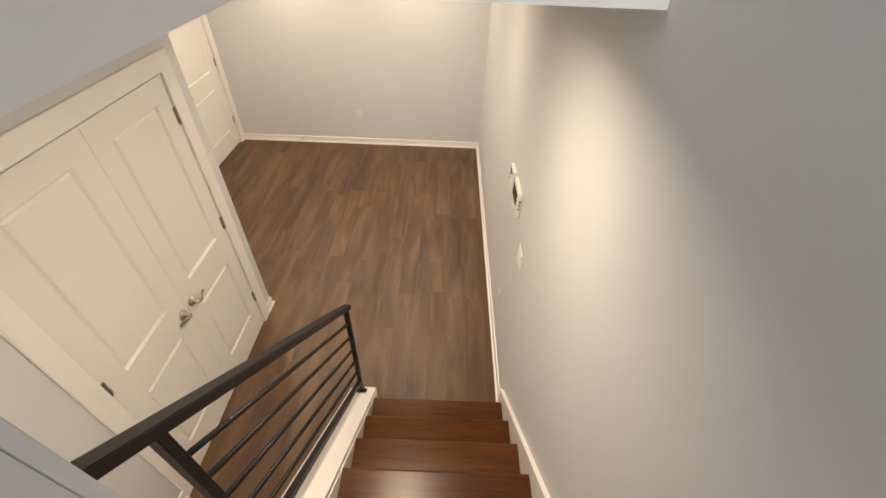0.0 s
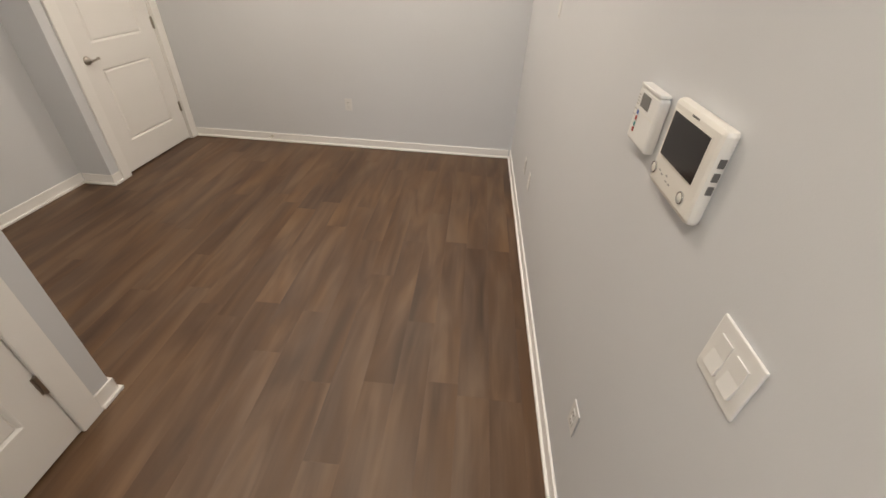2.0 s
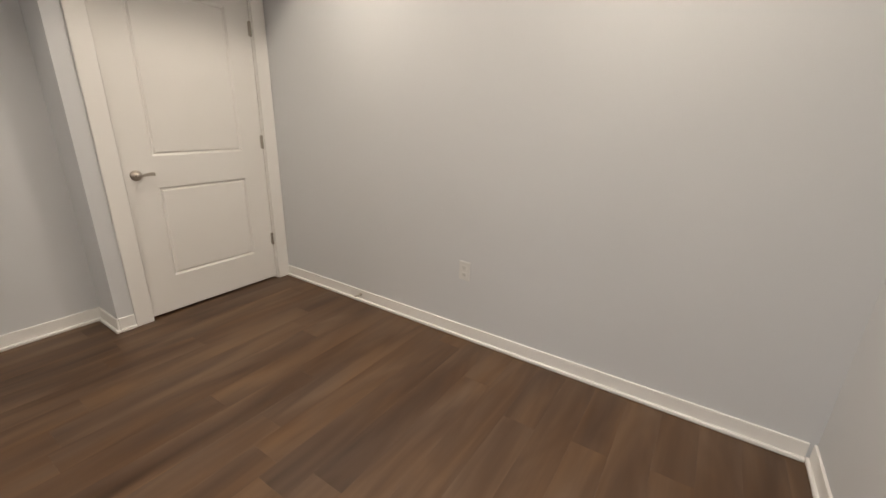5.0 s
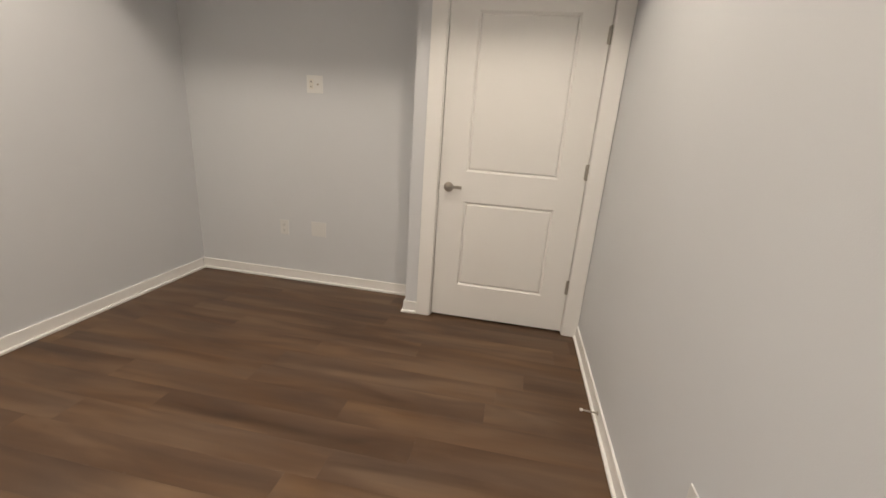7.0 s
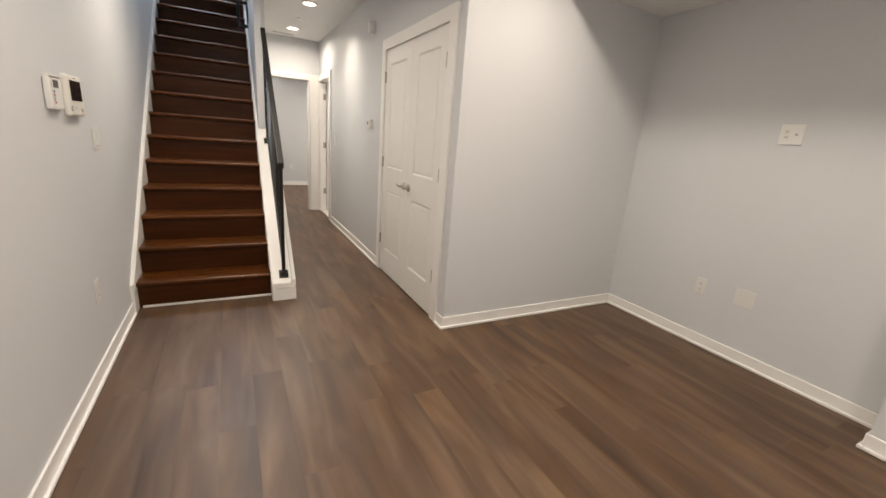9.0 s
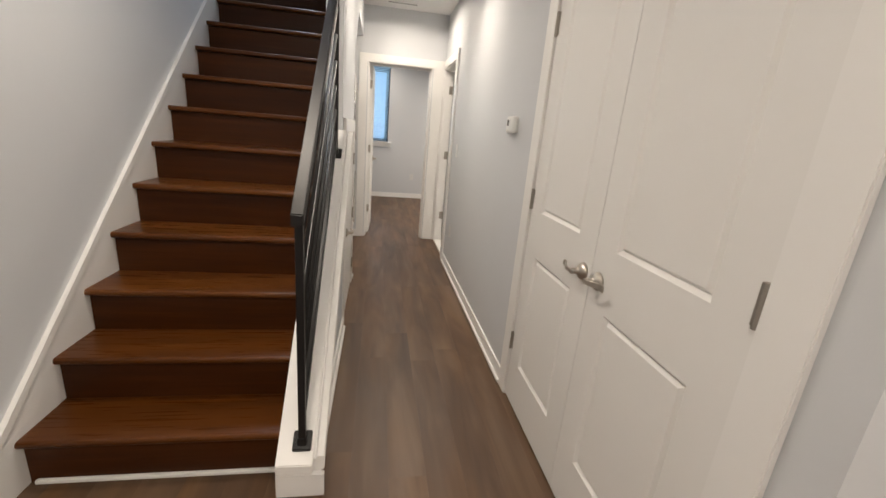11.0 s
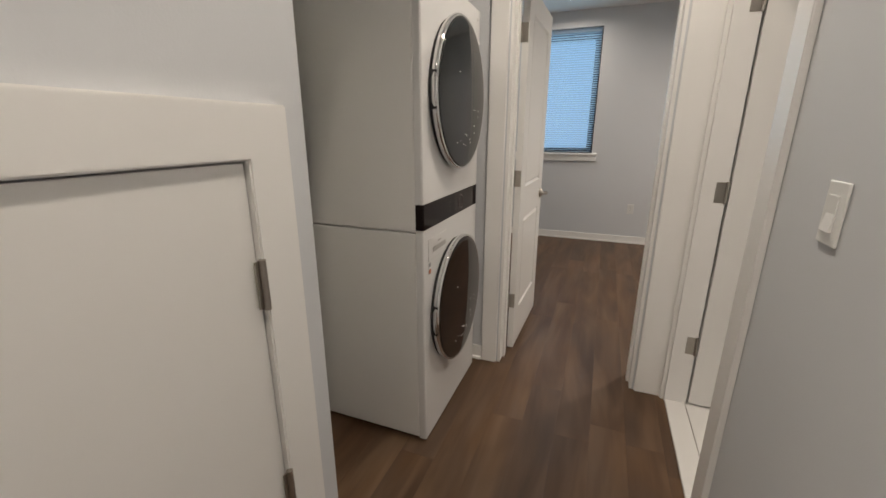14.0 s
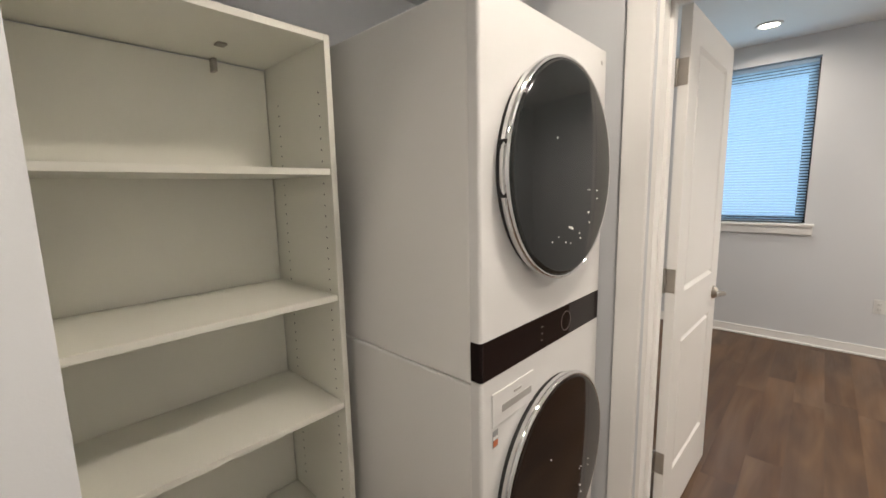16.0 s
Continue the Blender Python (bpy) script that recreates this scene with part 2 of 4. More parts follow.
# ---- plan ----
EAST, NORTH, WEST, NOOK_S, HALL_W = 0.572, 5.793, -3.082, 2.751, -1.38
DOOR_WALL, JOG = -2.805, 4.60
STAIR_IN, STAIR_OUT, WALL_END, WALL_STOP = -0.335, -0.43, 0.603, -0.439
BED_N, BED_N2, BED_S = -1.905, -2.05, -5.11
OUT_W, OUT_N, OUT_S, OUT_E = -3.2, 5.91, -5.26, 0.70
UPPER, ROOF = 2.915, 5.4

# ---- floor slab and ceilings ----
setting("floor", boxes((OUT_W, OUT_E, OUT_S, OUT_N, -0.2, -0.008)), material("dark_underlay", (0.05, 0.035, 0.025), 0.8), "brown wood-look vinyl plank floor with long staggered boards", "floor")
HEAD_Y, WELL_S = 1.45, BED_N
setting("ceiling", boxes(
    (OUT_W, EAST, HEAD_Y, OUT_N, CEIL, UPPER), (OUT_W, STAIR_IN, BED_N2, HEAD_Y, CEIL, UPPER), (STAIR_IN, EAST, BED_N2, WELL_S, CEIL, UPPER),
    (OUT_W, OUT_E, OUT_S, BED_N2, BED_CEIL, UPPER)), CEILPAINT, "flat white painted ceiling with a stair opening", "ceiling")
setting("ceiling_soffit", boxes((WEST, -2.08, NOOK_S, NORTH, SOFFIT, CEIL)), CEILPAINT, "lowered white ceiling box along the wall", "ceiling")

# ---- walls ----
setting("wall_east", boxes((EAST, OUT_E, OUT_S, OUT_N, 0, ROOF)), PAINT, "light grey painted long wall beside the stairs", "wall")
setting("wall_north", boxes((OUT_W, EAST, NORTH, OUT_N, 0, CEIL)), PAINT, "light grey painted end wall of the room", "wall")
setting("wall_west", boxes((OUT_W, WEST, OUT_S, NORTH, 0, CEIL)), PAINT, "light grey painted wall of the recess", "wall")
D1_S, D1_N = 4.770, 5.704
setting("wall_west_door", prism(bmesh.new(), [(JOG, 0), (JOG, SOFFIT), (NORTH, SOFFIT), (NORTH, 0), (D1_N, 0), (D1_N, 2.055), (D1_S, 2.055), (D1_S, 0)], 0, WEST, DOOR_WALL), PAINT,
        "light grey painted wall holding the closet door", "wall")
setting("wall_nook_south", boxes((WEST, HALL_W, NOOK_S - 0.12, NOOK_S, 0, CEIL)), PAINT, "light grey painted side wall of the recess", "wall")
DD_S, DD_N, BA_S, BA_N = 1.318, 2.566, -1.870, -1.100
W2 = HALL_W - 0.098
NS = NOOK_S - 0.12
setting("wall_hall_west", prism(bmesh.new(), [(BED_N, 0), (BED_N, CEIL), (NS, CEIL), (NS, 0), (DD_N, 0), (DD_N, 2.055), (DD_S, 2.055), (DD_S, 0), (BA_N, 0), (BA_N, 2.045), (BA_S, 2.045), (BA_S, 0)], 0, W2, HALL_W),
        PAINT, "light grey painted hallway wall with two door openings", "wall")
setting("wall_closet", boxes((WEST, W2, 0.85, 0.97, 0, CEIL)), PAINT, "plain painted partition", "wall")
BD_W, BD_E = -1.232, -0.492
setting("wall_bedroom_north", prism(bmesh.new(), [(WEST, 0), (WEST, CEIL), (EAST, CEIL), (EAST, 0), (BD_E, 0), (BD_E, 2.045), (BD_W, 2.045), (BD_W, 0)], 1, BED_N2, BED_N), PAINT,
        "light grey painted wall with the bedroom doorway", "wall")
WX0, WX1, WZ0, WZ1 = -0.815, 0.10, 1.077, 2.462
setting("wall_bedroom_south", boxes((WEST, WX0, OUT_S, BED_S, 0, BED_CEIL), (WX1, EAST, OUT_S, BED_S, 0, BED_CEIL), (WX0, WX1, OUT_S, BED_S, 0, WZ0), (WX0, WX1, OUT_S, BED_S, WZ1, BED_CEIL)), PAINT,
        "light grey painted bedroom wall with a window", "wall")


def capz(y):
    return 1.311 + 0.89 * (0.600 - y)


UD_N, UD_S, UD_Z = 0.478, -0.284, 1.292
setting("wall_stair", prism(bmesh.new(), [(WALL_END, 0), (WALL_END, UPPER), (BED_N, UPPER), (BED_N, 2.30), (-0.92, 2.30), (WALL_STOP, 1.86), (WALL_STOP, 0), (UD_S, 0), (UD_S, UD_Z), (UD_N, UD_Z), (UD_N, 0)], 0, STAIR_OUT, STAIR_IN),
        PAINT, "light grey painted wall along the upper stairs", "wall")
keep_world(part("end_board", boxes((-0.396, STAIR_IN - 0.0005, WALL_END + 0.001, 0.627, capz(0.627) - 0.02, UPPER - 0.001), bevel=0.002), PAINT, None), bpy.data.objects["wall_stair"])
setting("wall_recess_north", boxes((STAIR_IN + 0.001, EAST, WALL_STOP + 0.042, WALL_STOP + 0.102, 0, 1.86)), PAINT, "plain painted side of the laundry recess", "wall")
# upper storey shell with one window above the landing
UW0, UW1, UWZ0, UWZ1 = -0.22, 0.46, 2.66, 4.6
# mostly unseen; the enclosing shell is added to bounce light into the stairwell
setting("wall_upper", boxes((OUT_W, EAST, OUT_N - 0.12, OUT_N, UPPER, ROOF), (OUT_W, OUT_W + 0.12, BED_N, OUT_N - 0.12, UPPER, ROOF), (OUT_W, UW0, BED_N2, BED_N, UPPER, ROOF),
                            (UW1, EAST, BED_N2, BED_N, UPPER, ROOF), (UW0, UW1, BED_N2, BED_N, UWZ1, ROOF)), PAINT, "plain upper storey walls with a window over the landing", "wall")
setting("ceiling_upper", boxes((OUT_W, OUT_E, BED_N2, OUT_N, ROOF, ROOF + 0.15)), CEILPAINT, "plain white upper ceiling, unseen, closing the light shell", "ceiling")

# sloped underside of the stairs over the laundry recess
bm = bmesh.new()
prism(bm, [(WALL_STOP, 1.86), (-0.92, 2.30), (-0.92, 2.34), (WALL_STOP, 1.90)], 0, STAIR_IN, EAST)
prism(bm, [(-0.92, 2.30), (BED_N, 2.30), (BED_N, 2.34), (-0.92, 2.34)], 0, STAIR_IN, EAST)
setting("ceiling_recess", bm, PAINT, "sloped painted underside of the stairs over a recess", "ceiling")


# ---- doors ----
def leaf_mesh(w, h, t, panels, both=True):
    """A slab with moulded panels: (x0, x1, z0, z1) each; front towards -y."""
    bm = bmesh.new()
    xs = sorted({0.0, w, *[p[0] for p in panels], *[p[1] for p in panels]})
    zs = sorted({0.0, h, *[p[2] for p in panels], *[p[3] for p in panels]})
    sheets = []
    for y in (0.0, t):
        sheets.append([[bm.verts.new((x, y, z)) for x in xs] for z in zs])
    sunk = []
    for k, g in enumerate(sheets):
        for j in range(len(zs) - 1):
            for i in range(len(xs) - 1):
                q = [g[j][i], g[j][i + 1], g[j + 1][i + 1], g[j + 1][i]]
                f = bm.faces.new(q if k == 0 else q[::-1])
                cx, cz = (xs[i] + xs[i + 1]) / 2, (zs[j] + zs[j + 1]) / 2
                if any(p[0] < cx < p[1] and p[2] < cz < p[3] for p in panels) and (k == 0 or both):
                    sunk.append(f)
    a, b = sheets
    n, m = len(zs) - 1, len(xs) - 1
    for j in range(n):
        bm.faces.new((a[j][0], a[j + 1][0], b[j + 1][0], b[j][0]))
        bm.faces.new((a[j][m], b[j][m], b[j + 1][m], a[j + 1][m]))
    for i in range(m):
        bm.faces.new((a[0][i], b[0][i], b[0][i + 1], a[0][i + 1]))
        bm.faces.new((a[n][i], a[n][i + 1], b[n][i + 1], b[n][i]))
    bmesh.ops.recalc_face_normals(bm, faces=bm.faces)
    for f in sunk:
        for width, depth in ((0.003, -0.002), (0.015, -0.0105), (0.002, 0.0), (0.014, 0.0100)):
            bmesh.ops.inset_individual(bm, faces=[f], thickness=width, depth=depth)
    return bm


def hinge(parent, x, z, y=0.0, h=0.09, w=0.028):
    bm = bmesh.new()
    box(bm, x - w / 2, x + w / 2, y - 0.0035, y - 0.0005, z - h / 2, z + h / 2)
    cyl(bm, (x, y - 0.006, z - h / 2 - 0.003), (0, 0, 1), 0.0065, h + 0.006, 10)
    return part("hinge", bm, HINGEM, parent, "satin nickel butt hinge")


def lever(parent, x, z, way, y=0.0, face=-1):
    """A domed round rose with a waved flat strap for a lever; way +1 or -1 along x, on the face towards face * y."""
    bm = bmesh.new()
    lathe(bm, [(0.0315, 0.0), (0.0315, face * 0.004), (0.030, face * 0.008), (0.025, face * 0.015), (0.015, face * 0.021), (0.011, face * 0.024), (0.0105, face * 0.046), (0.008, face * 0.052)], 32, (x, y, z), "y")
    rose = part("door_handle", bm, NICKEL, parent, "brushed nickel lever handle", True)
    bm = bmesh.new()
    rings = []
    n = 18
    for k in range(n + 1):
        u = k / n
        px = x + way * (-0.012 + 0.100 * u)
        wave = 0.0085 * math.sin(2 * math.pi * (u * 0.98 - 0.10))
        py = y + face * (0.050 + wave - 0.010 * u)
        pz = z + 0.004 * math.sin(math.pi * u) + 0.004 * u
        half, thick = 0.0088 + 0.0022 * math.cos(math.pi * (1 - u)), 0.0034 - 0.0014 * u
        if k in (0, n):
            half *= 0.8
        rings.append([bm.verts.new((px, py + sy * thick, pz + sz * half)) for sy, sz in ((-1, -0.82), (-0.5, -1), (0.5, -1), (1, -0.82), (1, 0.82), (0.5, 1), (-0.5, 1), (-1, 0.82))])
    for p, q in zip(rings, rings[1:]):
        for k in range(8):
            bm.faces.new((p[k], p[(k + 1) % 8], q[(k + 1) % 8], q[k]))
    bm.faces.new(rings[0])
    bm.faces.new(rings[-1][::-1])
    bmesh.ops.recalc_face_normals(bm, faces=bm.faces)
    part("lever", bm, NICKEL, rose)
    return rose


HINGES = (0.318, 1.063, 1.808)


def two_panels(w, a, b):
    return [(a, w - b, 0.235, 0.815), (a, w - b, 1.005, 1.915)]


def door(name, m, w, h, side, label, panels, handle_z=0.90, hinges=HINGES, t=0.035, lever_in=0.062, both=True, hinge_y=0.0):
    """side: 'L' or 'R', where the hinges are as seen from the front."""
    d = thing(name, m, label, "door", "", "structure")
    part("leaf", leaf_mesh(w, h, t, panels, both), DOORWHITE, d)
    for z in hinges:
        hinge(d, 0.0 if side == "L" else w, z, hinge_y)
    x = w - lever_in if side == "L" else lever_in
    way = -1 if side == "L" else 1
    lever(d, x, handle_z, way)
    bm = bmesh.new()
    edge = w + 0.001 if side == "L" else -0.004
    box(bm, edge, edge + 0.003, 0.003, t - 0.006, handle_z - 0.028, handle_z + 0.028)
    part("latch_plate", bm, HINGEM, d)
    return d


def trim(name, parent, *specs, mat=None, label="white painted door casing", bevel=0.004):
    ob = part(name, boxes(*specs, bevel=bevel), mat or TRIM, None, label)
    return keep_world(ob, parent) if parent else ob


def casing(parent, axis, f0, f1, o0, o1, i0, i1, top_in, top_out):
    """A door casing of two legs and a head: faces f0 to f1 along axis, outer edges o0 and o1, inner edges i0 and i1."""
    bm = prism(bmesh.new(), [(o0, 0.0), (o0, top_out), (o1, top_out), (o1, 0.0), (i1, 0.0), (i1, top_in), (i0, top_in), (i0, 0.0)], axis, f0, f1)
    bmesh.ops.bevel(bm, geom=list(bm.edges), offset=0.003, segments=2, affect="EDGES", clamp_overlap=True)
    return keep_world(part("casing", bm, TRIM, None, "white painted door casing"), parent)


# closet door in the recess wall, facing east
d1 = door("door_1", pose(-2.816, 4.790, 0.018, 0, 0, 90), 0.896, 2.020, "R", "closed white two-panel door with nickel lever and hinges", two_panels(0.896, 0.166, 0.160))
X = DOOR_WALL
casing(d1, 0, X, X + 0.018, 4.686, 5.790, 4.780, 5.694, 2.048, 2.140)
trim("jamb", d1, (X - 0.11, X - 0.002, 4.770, 4.786, 0, 2.055), (X - 0.11, X - 0.002, 5.690, 5.704, 0, 2.055), (X - 0.11, X - 0.002, 4.787, 5.689, 2.041, 2.055), bevel=0.0)
trim("door_stop", d1, (X - 0.065, X - 0.050, 4.787, 4.80, 0, 2.04), (X - 0.065, X - 0.050, 5.677, 5.689, 0, 2.04), (X - 0.065, X - 0.050, 4.801, 5.676, 2.028, 2.04), bevel=0.0)

# double closet doors in the hallway wall, facing east
X = HALL_W
d2 = door("door_2", pose(X + 0.006, 1.336, 0.012, 0, 0, 90), 0.608, 2.026, "L", "closed white double closet door leaf with two panels and lever", [(0.120, 0.486, 0.228, 0.808), (0.120, 0.486, 1.018, 1.912)], lever_in=0.050)
d3 = door("door_3", pose(X + 0.006, 1.947, 0.012, 0, 0, 90), 0.602, 2.026, "R", "closed white double closet door leaf with two panels and lever", [(0.117, 0.487, 0.228, 0.808), (0.117, 0.487, 1.018, 1.912)], lever_in=0.050)
casing(d2, 0, X, X + 0.018, 1.235, 2.658, 1.330, 2.556, 2.048, 2.140)
trim("jamb", d2, (X - 0.115, X - 0.002, DD_S, 1.333, 0, 2.055), (X - 0.115, X - 0.002, 1.334, 2.551, 2.041, 2.055), bevel=0.0)
trim("jamb", d3, (X - 0.115, X - 0.002, 2.552, DD_N, 0, 2.055), bevel=0.0)
trim("door_stop", d2, (X - 0.047, X - 0.031, 1.334, 2.551, 2.026, 2.040), (X - 0.047, X - 0.031, 1.900, 1.986, 0.01, 2.025), bevel=0.0)

# bedroom door, standing open
d4 = door("door_4", pose(-0.546, -2.080, 0.012, 0, 0, -91.5), 0.698, 2.026, "L", "open white two-panel bedroom door with nickel lever", two_panels(0.698, 0.115, 0.115), hinges=())
lever(d4, 0.636, 0.90, -1, 0.035, 1)
for z in HINGES:
    bm = boxes((-0.0030, -0.0006, 0.003, 0.0345, z - 0.045, z + 0.045), bevel=0.0007)
    cyl(bm, (-0.004, 0.0405, z - 0.047), (0, 0, 1), 0.0065, 0.094, 10)
    part("hinge", bm, HINGEM, d4, "satin nickel butt hinge")
Y = BED_N
casing(d4, 1, Y, Y + 0.018, -1.378, -0.396, -1.240, -0.484, 2.041, 2.130)
trim("jamb", d4, (BD_W, BD_W + 0.014, BED_N2, BED_N, 0, 2.045), (BD_E - 0.014, BD_E, BED_N2, BED_N, 0, 2.045), (BD_W + 0.0145, BD_E - 0.0145, BED_N2, BED_N, 2.031, 2.045), bevel=0.0)
trim("door_stop", d4, (BD_W + 0.0145, BD_W + 0.026, -2.01, -1.97, 0, 2.03), (BD_E - 0.026, BD_E - 0.0145, -2.01, -1.97, 0, 2.03), (BD_W + 0.0265, BD_E - 0.0265, -2.01, -1.97, 2.018, 2.03), bevel=0.0)
casing(d4, 1, BED_N2 - 0.018, BED_N2, -1.328, -0.396, -1.240, -0.484, 2.041, 2.130)

# bathroom door, standing open into the bathroom
d5 = door("door_5", pose(-1.489, -1.853, 0.018, 0, 0, 181), 0.72, 2.02, "L", "open white two-panel bathroom door with nickel hinges", two_panels(0.72, 0.12, 0.12), hinges=())
for z in HINGES:
    bm = boxes((-1.474, -1.434, -1.8558, -1.8535, z - 0.032, z + 0.058), bevel=0.0008)
    cyl(bm, (-1.476, -1.850, z - 0.034), (0, 0, 1), 0.0065, 0.094, 10)
    keep_world(part("hinge", bm, HINGEM, None, "satin nickel butt hinge"), d5)
X = HALL_W
casing(d5, 0, X, X + 0.018, BED_N + 0.019, BA_N + 0.094, BA_S + 0.004, BA_N - 0.004, 2.041, 2.130)
trim("jamb", d5, (W2, X, BA_S, BA_S + 0.014, 0, 2.045), (W2, X, BA_N - 0.014, BA_N, 0, 2.045), (W2, X, BA_S + 0.0145, BA_N - 0.0145, 2.031, 2.045), bevel=0.0)
trim("threshold", d5, (W2 + 0.005, X - 0.004, BA_S + 0.015, BA_N - 0.015, -0.004, 0.013), mat=TILE, label="white marble threshold", bevel=0.003)

# low cupboard door under the stairs, facing west
X = STAIR_OUT
d6 = thing("door_6", pose(X - 0.008, UD_N - 0.006, 0.010, 0, 0, -90), "closed plain white cupboard door under the stairs with lever", "door", "", "structure")
UW = UD_N - UD_S - 0.012
part("leaf", boxes((0, UW, 0, 0.035, 0, 1.2745), bevel=0.002), DOORWHITE, d6)
for z in (0.18, 0.625, 1.068):
    hinge(d6, UW + 0.002, z, -0.0035, 0.085, 0.026)
lever(d6, 0.062, 0.622, 1)
casing(d6, 0, X - 0.018, X, UD_S - 0.092, UD_N + 0.094, UD_S + 0.002, UD_N - 0.003, 1.288, 1.376)
trim("jamb", d6, (X, STAIR_IN, UD_N - 0.004, UD_N, 0, UD_Z), (X, STAIR_IN, UD_S, UD_S + 0.004, 0, UD_Z), (X, STAIR_IN, UD_S + 0.0045, UD_N - 0.0045, UD_Z - 0.006, UD_Z), bevel=0.0)

# ---- baseboards: a flat board with a shoe strip ----
BB_H, BB_T, SHOE = 0.088, 0.012, 0.017


def baseboard(x0, y0, x1, y1, nx, ny, end0=0.0, end1=0.0):
    """Board along a wall from one point to another; (nx, ny) points into the room."""
    bm = bmesh.new()
    for t, z0, z1, bev in ((BB_T, 0.0, BB_H, 0.004), (BB_T + SHOE * 0.75, 0.0, 0.019, 0.005)):
        if ny:
            a, b = sorted((y0, y0 + ny * t))
            box(bm, min(x0, x1) - (t if end0 else 0), max(x0, x1) + (t if end1 else 0), a, b, z0, z1, bev)
        else:
            a, b = sorted((x0, x0 + nx * t))
            box(bm, a, b, min(y0, y1) - (t if end0 else 0), max(y0, y1) + (t if end1 else 0), z0, z1, bev)
    setting("baseboard", bm, TRIM, "white painted baseboard with shoe moulding", "baseboard")


baseboard(EAST, 1.897, EAST, NORTH, -1, 0)
baseboard(-2.786, NORTH, EAST - 0.026, NORTH, 0, -1)
baseboard(WEST, NOOK_S, WEST, JOG, 1, 0)
baseboard(WEST + 0.026, JOG, DOOR_WALL, JOG, 0, -1, 0, 1)
baseboard(DOOR_WALL, JOG, DOOR_WALL, 4.685, 1, 0)
baseboard(WEST + 0.026, NOOK_S, HALL_W, NOOK_S, 0, 1, 0, 1)
baseboard(HALL_W, 2.659, HALL_W, NOOK_S, 1, 0)
baseboard(HALL_W, BA_N + 0.095, HALL_W, 1.234, 1, 0)
baseboard(-0.44, 0.574, -0.44, 1.894, -1, 0)
baseboard(STAIR_OUT, WALL_STOP, STAIR_OUT, UD_S - 0.093, -1, 0, 1, 0)
baseboard(-0.395, BED_N, EAST, BED_N, 0, 1)
baseboard(WEST, BED_S, EAST, BED_S, 0, 1)
baseboard(EAST, BED_S + 0.026, EAST, BED_N2, -1, 0)

# ---- stairs ----
RISE, RUN = 0.1945, 0.2185


def nosing(k):
    return 1.157 - RUN * (k - 4)


stairs = thing("staircase", pose(0, 1.9, 0), "dark stained wooden staircase with white skirt boards", "staircase")
SX0, SX1 = STAIR_IN + 0.001, EAST - 0.019
tread_mesh = riser_mesh = None
for k in range(1, 15):
    if tread_mesh is None:
        bm = box(bmesh.new(), SX0, SX1, -RUN - 0.03, 0.0, -0.028, 0.0)
        front = [e for e in bm.edges if all(abs(v.co.y) < 1e-6 for v in e.verts) and abs(e.verts[0].co.z - e.verts[1].co.z) < 1e-6]
        bmesh.ops.bevel(bm, geom=front, offset=0.012, segments=4, profile=0.5, affect="EDGES")
        tread_mesh = put_mesh("tread", bm, STAIRWOOD)
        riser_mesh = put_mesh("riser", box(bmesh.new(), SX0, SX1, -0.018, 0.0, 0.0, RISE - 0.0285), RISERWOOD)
    t = new("tread", tread_mesh)
    t.parent, t.location = stairs, (0, nosing(k) - 1.9, RISE * k)
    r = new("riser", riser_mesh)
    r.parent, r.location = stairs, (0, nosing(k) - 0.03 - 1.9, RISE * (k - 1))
keep_world(part("landing", boxes((SX0, SX1, BED_N + 0.001, nosing(15), RISE * 15 - 0.03, RISE * 15), bevel=0.006), STAIRWOOD, None, "dark stained wooden landing"), stairs)
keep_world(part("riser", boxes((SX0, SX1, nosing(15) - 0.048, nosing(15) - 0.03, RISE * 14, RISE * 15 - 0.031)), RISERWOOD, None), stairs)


def skz(y):
    return 0.836 + 0.892 * (1.196 - y)


YT = -1.24
bm = prism(bmesh.new(), [(1.896, 0.0), (1.896, skz(1.896)), (YT, skz(YT)), (YT, skz(YT) - 0.36), (1.62, 0.0)], 0, EAST - 0.018, EAST)
keep_world(part("skirt_board", bm, TRIM, None, "white painted skirt board"), stairs)
bm = prism(bmesh.new(), [(1.90, skz(1.90) - 0.026), (1.90, skz(1.90) + 0.012), (YT, skz(YT) + 0.012), (YT, skz(YT) - 0.026)], 0, EAST - 0.026, EAST - 0.0185)
keep_world(part("skirt_cap", bm, TRIM, None, "white moulding on the skirt board"), stairs)
bm = prism(bmesh.new(), [(WALL_END, capz(WALL_END) - 0.02), (YT, capz(YT) - 0.02), (YT, capz(YT) - 0.40), (WALL_END, capz(WALL_END) - 0.40)], 0, STAIR_IN, STAIR_IN + 0.02)
keep_world(part("skirt_board", bm, TRIM, None, "white painted skirt board"), stairs)
keep_world(part("toe_strip", boxes((SX0, SX1 - 0.02, nosing(1) - 0.03, nosing(1) - 0.014, 0.001, 0.018), bevel=0.004), TRIM, None, "white quarter-round strip"), stairs)

# knee wall with a sloped cap
bm = prism(bmesh.new(), [(1.894, 0), (1.894, capz(1.894) - 0.042), (WALL_END, capz(WALL_END) - 0.042), (WALL_END, 0)], 0, -0.440, -0.325)
knee = setting("knee_wall", bm, PAINT, "low sloped grey knee wall with a white cap beside the stairs", "wall")
C0, C1 = -0.489, -0.318


